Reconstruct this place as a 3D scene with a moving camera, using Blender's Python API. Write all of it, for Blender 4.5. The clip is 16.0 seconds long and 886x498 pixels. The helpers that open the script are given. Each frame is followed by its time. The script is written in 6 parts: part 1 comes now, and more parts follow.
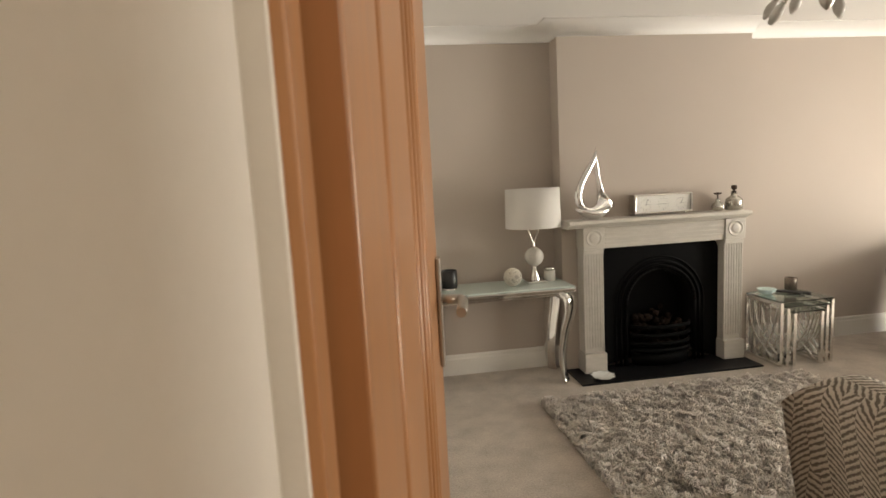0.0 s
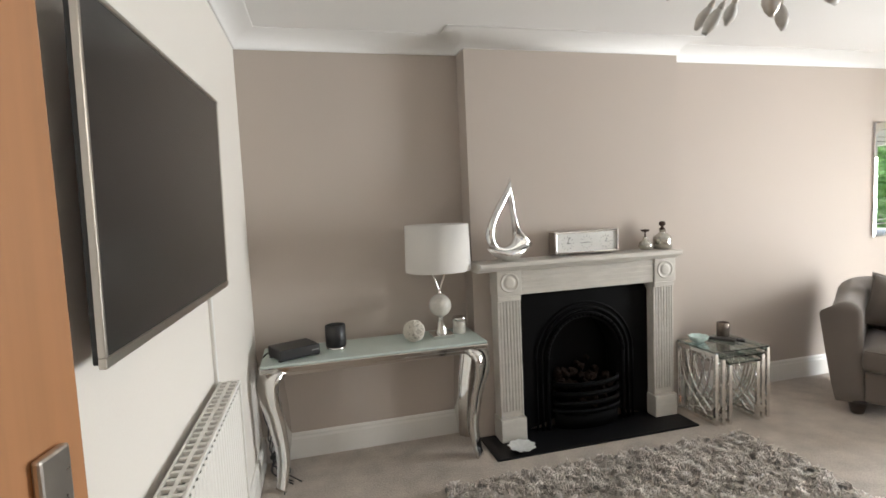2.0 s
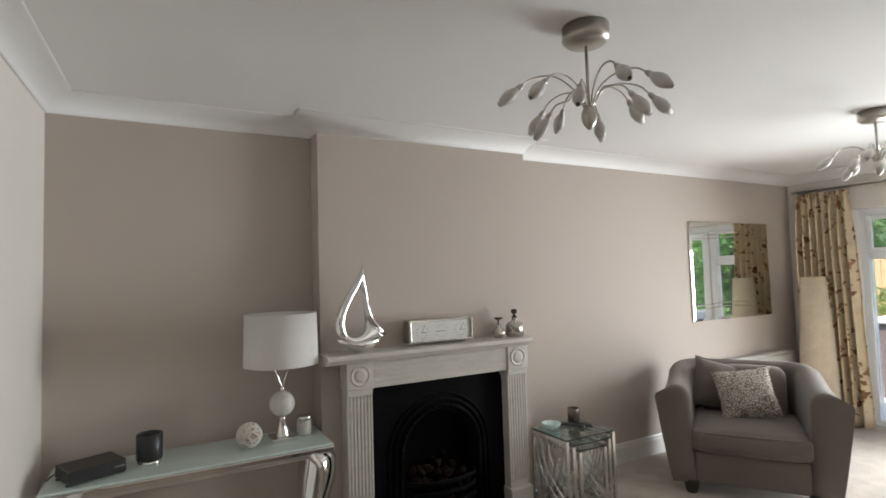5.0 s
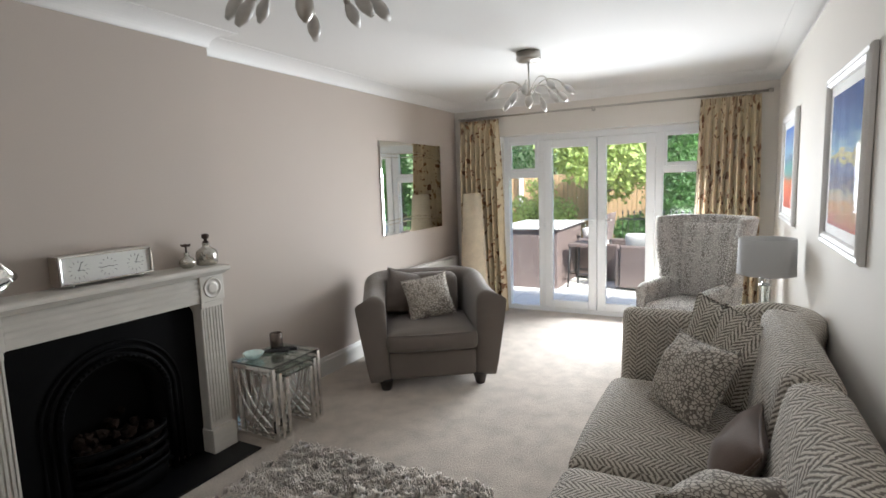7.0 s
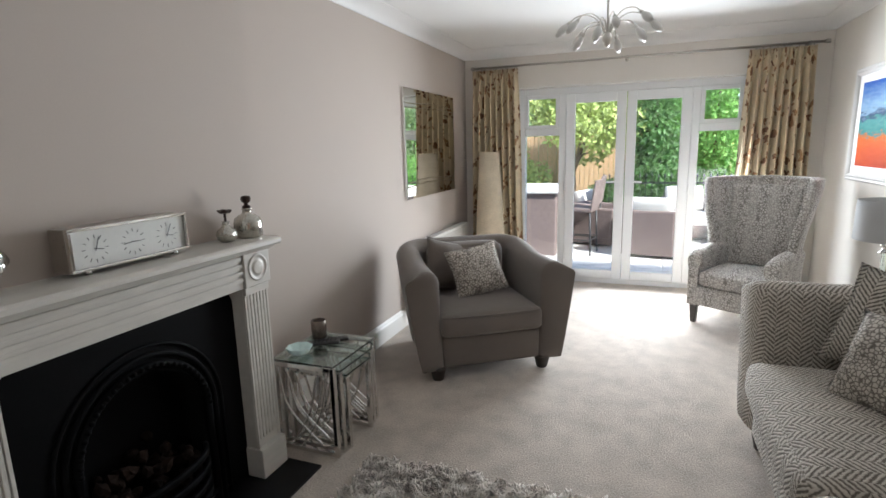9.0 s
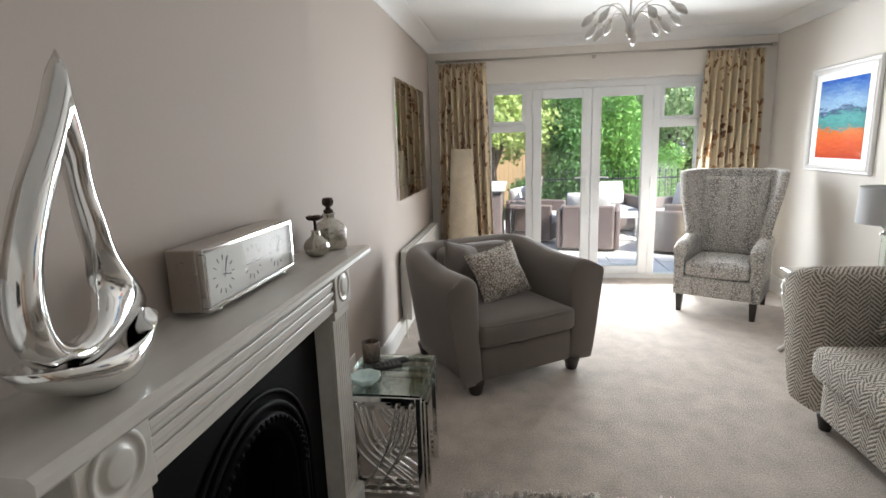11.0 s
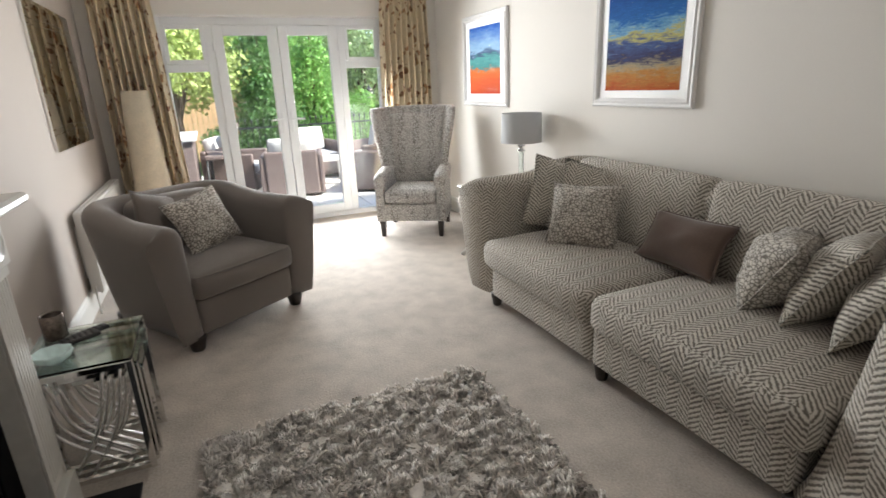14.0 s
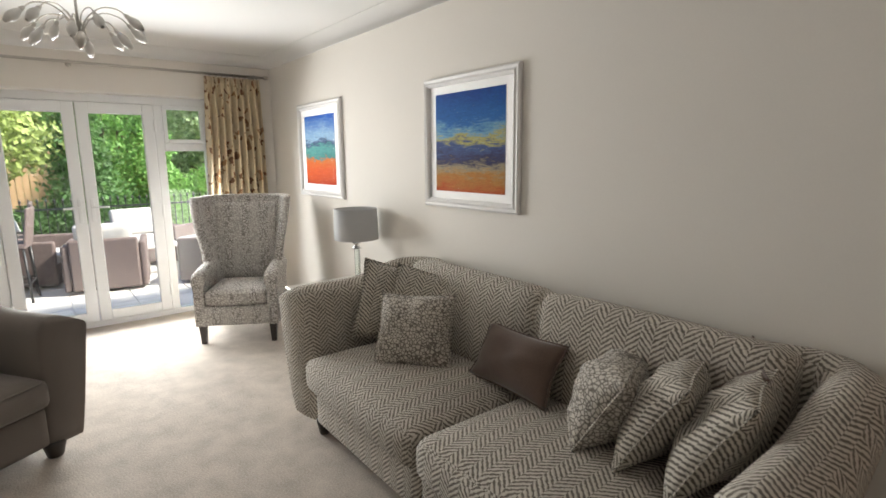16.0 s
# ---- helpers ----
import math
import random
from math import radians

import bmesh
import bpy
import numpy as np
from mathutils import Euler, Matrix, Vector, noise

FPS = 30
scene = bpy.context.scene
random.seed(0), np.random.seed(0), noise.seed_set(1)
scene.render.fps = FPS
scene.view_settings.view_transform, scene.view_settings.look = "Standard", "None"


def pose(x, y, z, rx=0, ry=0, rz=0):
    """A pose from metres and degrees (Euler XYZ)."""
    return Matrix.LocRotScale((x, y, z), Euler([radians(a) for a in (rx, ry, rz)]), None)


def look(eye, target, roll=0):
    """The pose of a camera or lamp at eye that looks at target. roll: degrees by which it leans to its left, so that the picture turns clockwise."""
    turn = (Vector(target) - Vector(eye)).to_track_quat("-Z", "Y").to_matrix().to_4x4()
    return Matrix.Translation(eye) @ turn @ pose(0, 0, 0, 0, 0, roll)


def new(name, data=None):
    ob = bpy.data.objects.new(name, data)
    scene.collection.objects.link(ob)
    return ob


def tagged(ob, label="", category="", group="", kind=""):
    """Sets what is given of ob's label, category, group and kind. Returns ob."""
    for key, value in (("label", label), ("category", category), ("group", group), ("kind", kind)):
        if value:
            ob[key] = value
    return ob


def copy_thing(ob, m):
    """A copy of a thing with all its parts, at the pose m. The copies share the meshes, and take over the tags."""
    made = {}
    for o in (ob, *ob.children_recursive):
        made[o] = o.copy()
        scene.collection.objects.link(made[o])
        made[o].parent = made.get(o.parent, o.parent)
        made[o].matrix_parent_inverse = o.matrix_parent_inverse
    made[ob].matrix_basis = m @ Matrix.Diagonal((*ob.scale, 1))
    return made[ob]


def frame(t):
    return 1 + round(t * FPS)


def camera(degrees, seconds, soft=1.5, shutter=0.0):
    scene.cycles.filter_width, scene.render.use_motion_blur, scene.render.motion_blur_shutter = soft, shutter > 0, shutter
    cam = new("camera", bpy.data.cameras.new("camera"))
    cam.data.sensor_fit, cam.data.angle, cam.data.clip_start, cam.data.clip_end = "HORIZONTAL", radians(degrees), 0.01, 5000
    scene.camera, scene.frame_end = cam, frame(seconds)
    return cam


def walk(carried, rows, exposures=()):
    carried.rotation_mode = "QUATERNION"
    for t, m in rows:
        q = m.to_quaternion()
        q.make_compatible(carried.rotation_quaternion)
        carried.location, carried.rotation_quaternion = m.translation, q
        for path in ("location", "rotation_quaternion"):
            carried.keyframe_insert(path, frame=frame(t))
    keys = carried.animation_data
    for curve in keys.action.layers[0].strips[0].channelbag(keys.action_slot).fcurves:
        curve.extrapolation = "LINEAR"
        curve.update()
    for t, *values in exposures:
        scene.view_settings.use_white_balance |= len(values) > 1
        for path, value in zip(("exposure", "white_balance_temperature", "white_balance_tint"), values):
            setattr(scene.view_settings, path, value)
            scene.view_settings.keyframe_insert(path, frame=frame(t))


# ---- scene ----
cam = camera(80.6, 16.0, 1.6, 0.15)
EXPOSURES = [(0.0, 1.91, 7950.0, 12.0), (0.5, 1.86, 6850.0, 10.0), (1.5, 1.99, 6650.0, 10.0), (3.0, 2.04, 6550.0, 10.0), (5.5, 1.40, 6450.0, 10.0), (9.0, 1.36, 6150.0, 10.0), (12.5, 1.34, 6500.0, 10.0), (14.0, 1.48, 6500.0, 10.0), (14.5, 1.47, 6700.0, 10.0), (16.0, 1.23, 6800.0, 10.0)]
ROWS = [
    (0.00, -0.049, 0.325, 1.378, 82.96, 3.13, -7.96),
    (0.50, 0.062, 0.495, 1.363, 82.99, 2.71, -12.37),
    (1.00, 0.110, 0.676, 1.421, 82.74, 2.62, -16.72),
    (1.50, 0.233, 0.812, 1.442, 83.45, 2.47, -17.85),
    (2.00, 0.307, 0.879, 1.426, 85.21, 2.62, -14.99),
    (2.50, 0.331, 0.944, 1.431, 86.43, 2.51, -10.37),
    (3.00, 0.368, 0.954, 1.474, 87.27, 2.38, -8.21),
    (5.50, 0.512, 0.934, 1.483, 93.40, 2.27, -37.11),
    (6.00, 0.538, 1.020, 1.501, 89.39, 1.95, -47.40),
    (6.30, 0.536, 1.060, 1.488, 87.38, 2.11, -53.39),
    (6.50, 0.551, 1.085, 1.499, 85.85, 2.07, -56.39),
    (7.00, 0.546, 1.179, 1.489, 82.96, 1.96, -62.27),
    (7.50, 0.631, 1.348, 1.483, 80.70, 1.65, -65.58),
    (8.00, 0.743, 1.588, 1.473, 79.52, 1.44, -67.68),
    (8.50, 0.739, 1.873, 1.463, 79.13, 1.35, -68.41),
    (9.00, 0.746, 2.164, 1.439, 78.99, 1.43, -69.27),
    (9.20, 0.752, 2.282, 1.428, 79.06, 1.42, -69.56),
    (11.30, 0.801, 3.145, 1.421, 78.55, 1.91, -85.46),
    (11.50, 0.799, 3.181, 1.416, 78.41, 1.98, -87.82),
    (12.00, 0.788, 3.255, 1.386, 78.13, 2.09, -93.28),
    (12.50, 0.779, 3.283, 1.351, 77.10, 2.14, -96.47),
    (13.00, 0.755, 3.256, 1.324, 75.40, 2.30, -98.90),
    (13.50, 0.730, 3.192, 1.332, 73.39, 2.35, -104.76),
    (14.00, 0.706, 3.080, 1.334, 72.49, 2.22, -113.78),
    (14.50, 0.748, 2.957, 1.344, 72.26, 1.81, -122.54),
    (15.00, 0.785, 2.816, 1.355, 73.68, 1.47, -128.47),
    (15.20, 0.782, 2.770, 1.420, 74.14, 1.32, -129.89),
    (15.50, 0.812, 2.703, 1.427, 76.62, 0.91, -131.13),
    (16.00, 0.921, 2.673, 1.452, 80.04, 0.52, -127.93),
]
walk(cam, [(t, pose(x, y, z, rx, ry, rz)) for t, x, y, z, rx, ry, rz in ROWS], EXPOSURES)

# ---- sky, sun and window light ----
world = bpy.data.worlds.new("sky")
scene.world = world
world.use_nodes = True
wt = world.node_tree
sky = wt.nodes.new("ShaderNodeTexSky")
sky.sky_type = 'NISHITA'
sky.sun_disc = False
sky.sun_elevation = radians(48)
sky.sun_rotation = radians(210)
wt.links.new(sky.outputs[0], wt.nodes["Background"].inputs[0])
wt.nodes["Background"].inputs[1].default_value = 0.15
sun_data = bpy.data.lights.new("sun", 'SUN')
sun_data.energy, sun_data.angle, sun_data.color = 5.0, radians(5), (1.0, 0.96, 0.9)
sun = new("sun", sun_data)
sun.matrix_world = look((2.0, -12.0, 14.0), (10.0, 2.0, 0.0))


def area_lamp(name, eye, target, wide, high, watts, colour, spread=180):
    data = bpy.data.lights.new(name, 'AREA')
    data.shape, data.size, data.size_y, data.energy, data.color = 'RECTANGLE', wide, high, watts, colour
    data.spread = radians(spread)
    ob = new(name, data)
    ob.matrix_world = look(eye, target)
    return ob


# sky light through the garden doors, and daylight of the hall behind the doorway
area_lamp("window_light", (6.10, 1.97, 0.92), (3.0, 1.97, 0.60), 1.34, 1.6, 39.0, (0.94, 0.98, 1.0), 138)
area_lamp("hall_light", (0.9, -1.1, 2.2), (0.6, 0.9, 1.0), 1.0, 1.0, 4.2, (1.0, 0.93, 0.84))

# ---- building helpers ----
def node(nt, kind, **vals):
    n = nt.nodes.new(kind)
    for key, value in vals.items():
        n.inputs[key].default_value = value
    return n


def ramp(nt, source, stops):
    r = nt.nodes.new("ShaderNodeValToRGB")
    while len(r.color_ramp.elements) < len(stops):
        r.color_ramp.elements.new(0.5)
    for e, (at, colour) in zip(r.color_ramp.elements, stops):
        e.position = at
        e.color = (*colour, 1.0)
    nt.links.new(source, r.inputs[0])
    return r


def surface(name, colour, rough=0.6, var=0.1, scale=3.0, fine=60.0, bump=0.15, metal=0.0, spec=0.5, island=0.0, sheen=0.0, coord="Object", dist=0.002, stretch=None):
    """Principled material with a coarse and a fine variation of colour, gloss and relief."""
    m = bpy.data.materials.new(name)
    m.use_nodes = True
    nt = m.node_tree
    p = nt.nodes["Principled BSDF"]
    p.inputs["Metallic"].default_value = metal
    p.inputs["Specular IOR Level"].default_value = spec
    p.inputs["Sheen Weight"].default_value = sheen
    tc = nt.nodes.new("ShaderNodeTexCoord")
    big = node(nt, "ShaderNodeTexNoise", Scale=scale, Detail=4.0)
    small = node(nt, "ShaderNodeTexNoise", Scale=fine, Detail=3.0)
    where = tc.outputs[coord]
    if stretch:
        mp = nt.nodes.new("ShaderNodeMapping")
        mp.inputs["Scale"].default_value = stretch
        nt.links.new(where, mp.inputs["Vector"])
        where = mp.outputs[0]
    nt.links.new(where, big.inputs["Vector"])
    nt.links.new(where, small.inputs["Vector"])
    add = nt.nodes.new("ShaderNodeMath")
    add.operation = 'MULTIPLY_ADD'
    nt.links.new(small.outputs["Fac"], add.inputs[0])
    add.inputs[1].default_value = 0.5
    half = nt.nodes.new("ShaderNodeMath")
    half.operation = 'MULTIPLY'
    half.inputs[1].default_value = 0.5
    nt.links.new(big.outputs["Fac"], half.inputs[0])
    nt.links.new(half.outputs[0], add.inputs[2])
    lo = tuple(c * (1 - var) for c in colour)
    hi = tuple(min(1.0, c * (1 + var)) for c in colour)
    r = ramp(nt, add.outputs[0], [(0.3, lo), (0.7, hi)])
    out = r.outputs[0]
    if island:
        geo = nt.nodes.new("ShaderNodeNewGeometry")
        hsv = nt.nodes.new("ShaderNodeHueSaturation")
        mr = node(nt, "ShaderNodeMapRange", **{"To Min": 1 - island, "To Max": 1 + island})
        nt.links.new(geo.outputs["Random Per Island"], mr.inputs[0])
        nt.links.new(mr.outputs[0], hsv.inputs["Value"])
        nt.links.new(out, hsv.inputs["Color"])
        out = hsv.outputs[0]
    nt.links.new(out, p.inputs["Base Color"])
    rr = node(nt, "ShaderNodeMapRange", **{"To Min": max(0.0, rough - 0.08), "To Max": min(1.0, rough + 0.08)})
    nt.links.new(add.outputs[0], rr.inputs[0])
    nt.links.new(rr.outputs[0], p.inputs["Roughness"])
    if bump:
        b = node(nt, "ShaderNodeBump", Strength=bump, Distance=dist)
        nt.links.new(small.outputs["Fac"], b.inputs["Height"])
        nt.links.new(b.outputs[0], p.inputs["Normal"])
    return m


def box(bm, x0, x1, y0, y1, z0, z1, bevel=0.0, seg=2):
    """A box, its edges rounded by bevel."""
    tmp = bmesh.new()
    bmesh.ops.create_cube(tmp, size=1.0, matrix=Matrix.Translation(((x0 + x1) / 2, (y0 + y1) / 2, (z0 + z1) / 2)) @ Matrix.Diagonal((x1 - x0, y1 - y0, z1 - z0, 1)))
    if bevel:
        bmesh.ops.bevel(tmp, geom=tmp.edges[:], offset=bevel, segments=seg, profile=0.5, affect='EDGES')
    join(bm, tmp)
    return bm


def join(bm, tmp, m=None):
    """Adds the faces of tmp to bm, moved by m, and frees tmp."""
    made = {}
    for v in tmp.verts:
        made[v] = bm.verts.new(m @ v.co if m else v.co)
    for f in tmp.faces:
        try:
            nf = bm.faces.new([made[v] for v in f.verts])
            nf.smooth = f.smooth
        except ValueError:
            pass
    tmp.free()


def lathe(bm, profile, seg=20, at=(0, 0, 0), m=None):
    """A turned body: profile of (radius, height)."""
    rings = []
    base = m if m else Matrix.Translation(at)
    for r, z in profile:
        if r < 1e-5:
            rings.append([bm.verts.new(base @ Vector((0, 0, z)))])
        else:
            rings.append([bm.verts.new(base @ Vector((r * math.cos(2 * math.pi * i / seg), r * math.sin(2 * math.pi * i / seg), z))) for i in range(seg)])
    for a, b in zip(rings, rings[1:]):
        for i in range(seg):
            j = (i + 1) % seg
            if len(a) == 1 and len(b) == 1:
                continue
            if len(a) == 1:
                f = bm.faces.new([a[0], b[j], b[i]][::-1])
            elif len(b) == 1:
                f = bm.faces.new([a[i], a[j], b[0]])
            else:
                f = bm.faces.new([a[i], a[j], b[j], b[i]])
            f.smooth = True
    return bm


def sweep(bm, pts, section, closed=True, scales=None, up=(0, 0, 1), caps=True):
    """Runs a flat section (list of (u, v)) along points; v keeps near to up."""
    pts = [Vector(p) for p in pts]
    rings = []
    for i, p in enumerate(pts):
        d = (pts[min(i + 1, len(pts) - 1)] - pts[max(i - 1, 0)]).normalized()
        side = d.cross(Vector(up))
        if side.length < 1e-4:
            side = d.cross(Vector((0, 1, 0.01)))
        side.normalize()
        top = side.cross(d).normalized()
        s = scales[i] if scales else 1.0
        rings.append([bm.verts.new(p + side * u * s + top * v * s) for u, v in section])
    n = len(section)
    for a, b in zip(rings, rings[1:]):
        for i in range(n if closed else n - 1):
            j = (i + 1) % n
            f = bm.faces.new([a[i], a[j], b[j], b[i]])
            f.smooth = True
    if caps and closed:
        bm.faces.new(rings[0][::-1])
        bm.faces.new(rings[-1])
    return bm


def disc(r, seg=8):
    return [(r * math.cos(2 * math.pi * i / seg), r * math.sin(2 * math.pi * i / seg)) for i in range(seg)]


def tube(bm, pts, r, seg=8, scales=None):
    return sweep(bm, pts, disc(r, seg), scales=scales)


def curve_pts(ctrl, n=24):
    """A smooth line through the control points (Catmull-Rom)."""
    c = [Vector(p) for p in ctrl]
    c = [c[0] * 2 - c[1]] + c + [c[-1] * 2 - c[-2]]
    out = []
    spans = len(c) - 3
    for k in range(n + 1):
        u = k / n * spans
        i = min(int(u), spans - 1)
        t = u - i
        a, b, d, e = c[i:i + 4]
        out.append(0.5 * (2 * b + (d - a) * t + (2 * a - 5 * b + 4 * d - e) * t * t + (3 * b - a - 3 * d + e) * t ** 3))
    return out


def box_uv(bm, turn=0.0):
    """Lays UVs in metres on every face along its main direction."""
    uv = bm.loops.layers.uv.verify()
    bm.normal_update()
    for f in bm.faces:
        n = f.normal
        a = max(range(3), key=lambda k: abs(n[k]))
        for l in f.loops:
            c = l.vert.co
            l[uv].uv = ((c.y, c.z), (c.x, c.z), (c.x, c.y))[a]


def part(name, bm, material, parent=None, label="", m=None, smooth=None, uv=False):
    """Links a bmesh as one mesh object under a thing or a part."""
    bmesh.ops.recalc_face_normals(bm, faces=bm.faces[:])
    if uv:
        box_uv(bm)
    me = bpy.data.meshes.new(name)
    if smooth is not None:
        for f in bm.faces:
            f.smooth = smooth
    bm.to_mesh(me)
    bm.free()
    me.materials.append(material)
    ob = new(name, me)
    if parent:
        ob.parent = parent
    if m:
        ob.matrix_basis = m
    if label:
        tagged(ob, label)
    return ob


def again(ob, parent, m):
    """Another part on the same mesh."""
    o = new(ob.name.split(".")[0], ob.data)
    o.parent = parent
    o.matrix_basis = m
    if "label" in ob:
        o["label"] = ob["label"]
    return o


def thing(name, m, label, category, group="", kind=""):
    ob = new(name)
    ob.empty_display_size = 0.1
    ob.matrix_basis = m
    return tagged(ob, label, category, group, kind)


def setting(name, bm, material, label="", category="", smooth=None, uv=False):
    return tagged(part(name, bm, material, None, label, smooth=smooth, uv=uv), label, category, "", "structure")


def slab(name, material, label, category, *boxes, bevel=0.0):
    bm = bmesh.new()
    for b in boxes:
        box(bm, *b, bevel=bevel)
    return setting(name, bm, material, label, category)

# ---- materials ----
WALL_TAUPE = surface("taupe_emulsion", (0.525, 0.46, 0.41), 0.75, 0.025, 1.5, 140, 0.06, spec=0.25)
WALL_CREAM = surface("cream_emulsion", (0.79, 0.75, 0.695), 0.75, 0.02, 1.5, 140, 0.06, spec=0.25)
CEILING = surface("white_ceiling_paint", (0.84, 0.83, 0.815), 0.85, 0.02, 1.2, 120, 0.05, spec=0.2)
GLOSS = surface("white_gloss_paint", (0.80, 0.78, 0.74), 0.35, 0.02, 3, 60, 0.03)
UPVC = surface("white_upvc", (0.82, 0.83, 0.84), 0.3, 0.015, 3, 60, 0.01)
CARPET = surface("beige_pile_carpet", (0.46, 0.40, 0.345), 0.95, 0.30, 7, 110, 0.7, spec=0.1, sheen=0.25, dist=0.006)
OAK = surface("oak_veneer", (0.43, 0.205, 0.092), 0.38, 0.15, 6.0, 45, 0.06, stretch=(1, 1, 0.05))
CHROME = surface("chrome", (0.78, 0.77, 0.75), 0.08, 0.03, 3, 40, 0.0, metal=1.0)
BRASHED = surface("brushed_nickel", (0.52, 0.49, 0.45), 0.3, 0.05, 4, 90, 0.04, metal=1.0)
MARBLE = surface("grey_white_marble", (0.62, 0.59, 0.54), 0.36, 0.10, 3.5, 30, 0.02, stretch=(0.35, 1, 1))
CAST_IRON = surface("black_cast_iron", (0.003, 0.003, 0.0034), 0.6, 0.3, 8, 120, 0.2, spec=0.07)
SLATE = surface("black_slate", (0.007, 0.007, 0.008), 0.4, 0.25, 6, 70, 0.1, spec=0.2)
BLACK_PLASTIC = surface("black_plastic", (0.02, 0.02, 0.022), 0.4, 0.15, 5, 80, 0.03)
SCREEN = surface("dark_screen", (0.018, 0.017, 0.017), 0.22, 0.05, 2, 30, 0.0)
SHADE = surface("white_lampshade_fabric", (0.72, 0.70, 0.67), 0.9, 0.03, 4, 220, 0.2)
GREY_CLOTH = surface("grey_brown_weave", (0.165, 0.14, 0.122), 0.92, 0.12, 4, 420, 0.5, sheen=0.3, spec=0.2)
DARK_WOOD = surface("dark_stained_wood", (0.03, 0.022, 0.018), 0.4, 0.2, 6, 40, 0.05)


def glass(name, colour=(1, 1, 1), rough=0.0):
    m = bpy.data.materials.new(name)
    m.use_nodes = True
    p = m.node_tree.nodes["Principled BSDF"]
    p.inputs["Base Color"].default_value = (*colour, 1)
    p.inputs["Transmission Weight"].default_value = 1.0
    p.inputs["Roughness"].default_value = rough
    p.inputs["IOR"].default_value = 1.45
    return m


def low_gloss(name, ior):
    """Thin coated glass that mirrors little."""
    m = glass(name)
    m.node_tree.nodes["Principled BSDF"].inputs["IOR"].default_value = ior
    return m


PANE = glass("window_glass", (0.97, 1.0, 0.985))
CLEAR_GLASS = glass("clear_glass", (0.90, 0.98, 0.95))
MIRROR = surface("mirror_silver", (0.86, 0.88, 0.86), 0.08, 0.0, 1, 1, 0.0, metal=1.0)
MIRROR.node_tree.nodes["Principled BSDF"].inputs["Roughness"].default_value = 0.02
for link in list(MIRROR.node_tree.links):
    if link.to_socket.name == "Roughness":
        MIRROR.node_tree.links.remove(link)

# ---- room ----
X0, X1, Y0, Y1, TOP = 0.0, 6.17, 0.73, 3.95, 2.40
WEST = -1.6   # the television wall is a little out of square
XS = X0 - 3.22 * math.tan(radians(1.6))
slab("floor", CARPET, "beige cut-pile carpet over the whole room", "carpet", (-0.40, 6.30, -1.7, 4.15, -0.15, 0.0))
slab("ceiling", CEILING, "plain white painted ceiling", "ceiling", (-0.40, 6.46, -1.7, 4.15, TOP, TOP + 0.12))
slab("wall_north", WALL_TAUPE, "taupe painted wall behind the fireplace", "wall", (X0, X1, Y1, Y1 + 0.2, 0, TOP))
outline = [(1.25, 0), (1.52, 0), (1.52, 0.90), (2.40, 0.90), (2.40, 0), (2.68, 0), (2.68, TOP), (1.25, TOP)]
bm = bmesh.new()
rings = [[bm.verts.new((x, y, z)) for x, z in outline] for y in (3.80, Y1 - 0.002)]
bm.faces.new(rings[0])
bm.faces.new(rings[1][::-1])
for i in range(8):
    j = (i + 1) % 8
    bm.faces.new([rings[0][i], rings[0][j], rings[1][j], rings[1][i]])
setting("chimney_breast", bm, WALL_TAUPE, "taupe painted chimney breast above the fireplace", "wall")
bm = bmesh.new()
box(bm, -0.2, 0.0, -3.35, 0.2, 0, TOP)
ww = setting("wall_west", bm, WALL_CREAM, "cream painted wall behind the television", "wall")
ww.matrix_basis = pose(0.0, Y1, 0, 0, 0, WEST)
slab("wall_south", WALL_CREAM, "cream painted wall behind the sofa", "wall", (0.70, X1, Y0 - 0.12, Y0, 0, TOP), (-0.40, 0.70, Y0 - 0.12, Y0, 2.03, TOP), (-0.40, -0.125, Y0 - 0.12, Y0 - 0.002, 0, 2.03))
slab("wall_east", WALL_CREAM, "off-white painted wall round the garden doors", "wall",
     (X1, X1 + 0.28, 3.40, Y1 + 0.2, 0, TOP), (X1, X1 + 0.28, Y0 - 0.12, 1.28, 0, TOP), (X1, X1 + 0.28, 1.28, 3.40, 2.01, TOP))
# hall behind the doorway
slab("hall_wall", WALL_CREAM, "cream painted walls of the hall", "wall", (-0.40, -0.105, -1.6, Y0 - 0.145, 0, TOP), (1.7, 1.8, -1.6, Y0 - 0.12, 0, TOP), (-0.40, 1.8, -1.7, -1.6, 0, TOP))


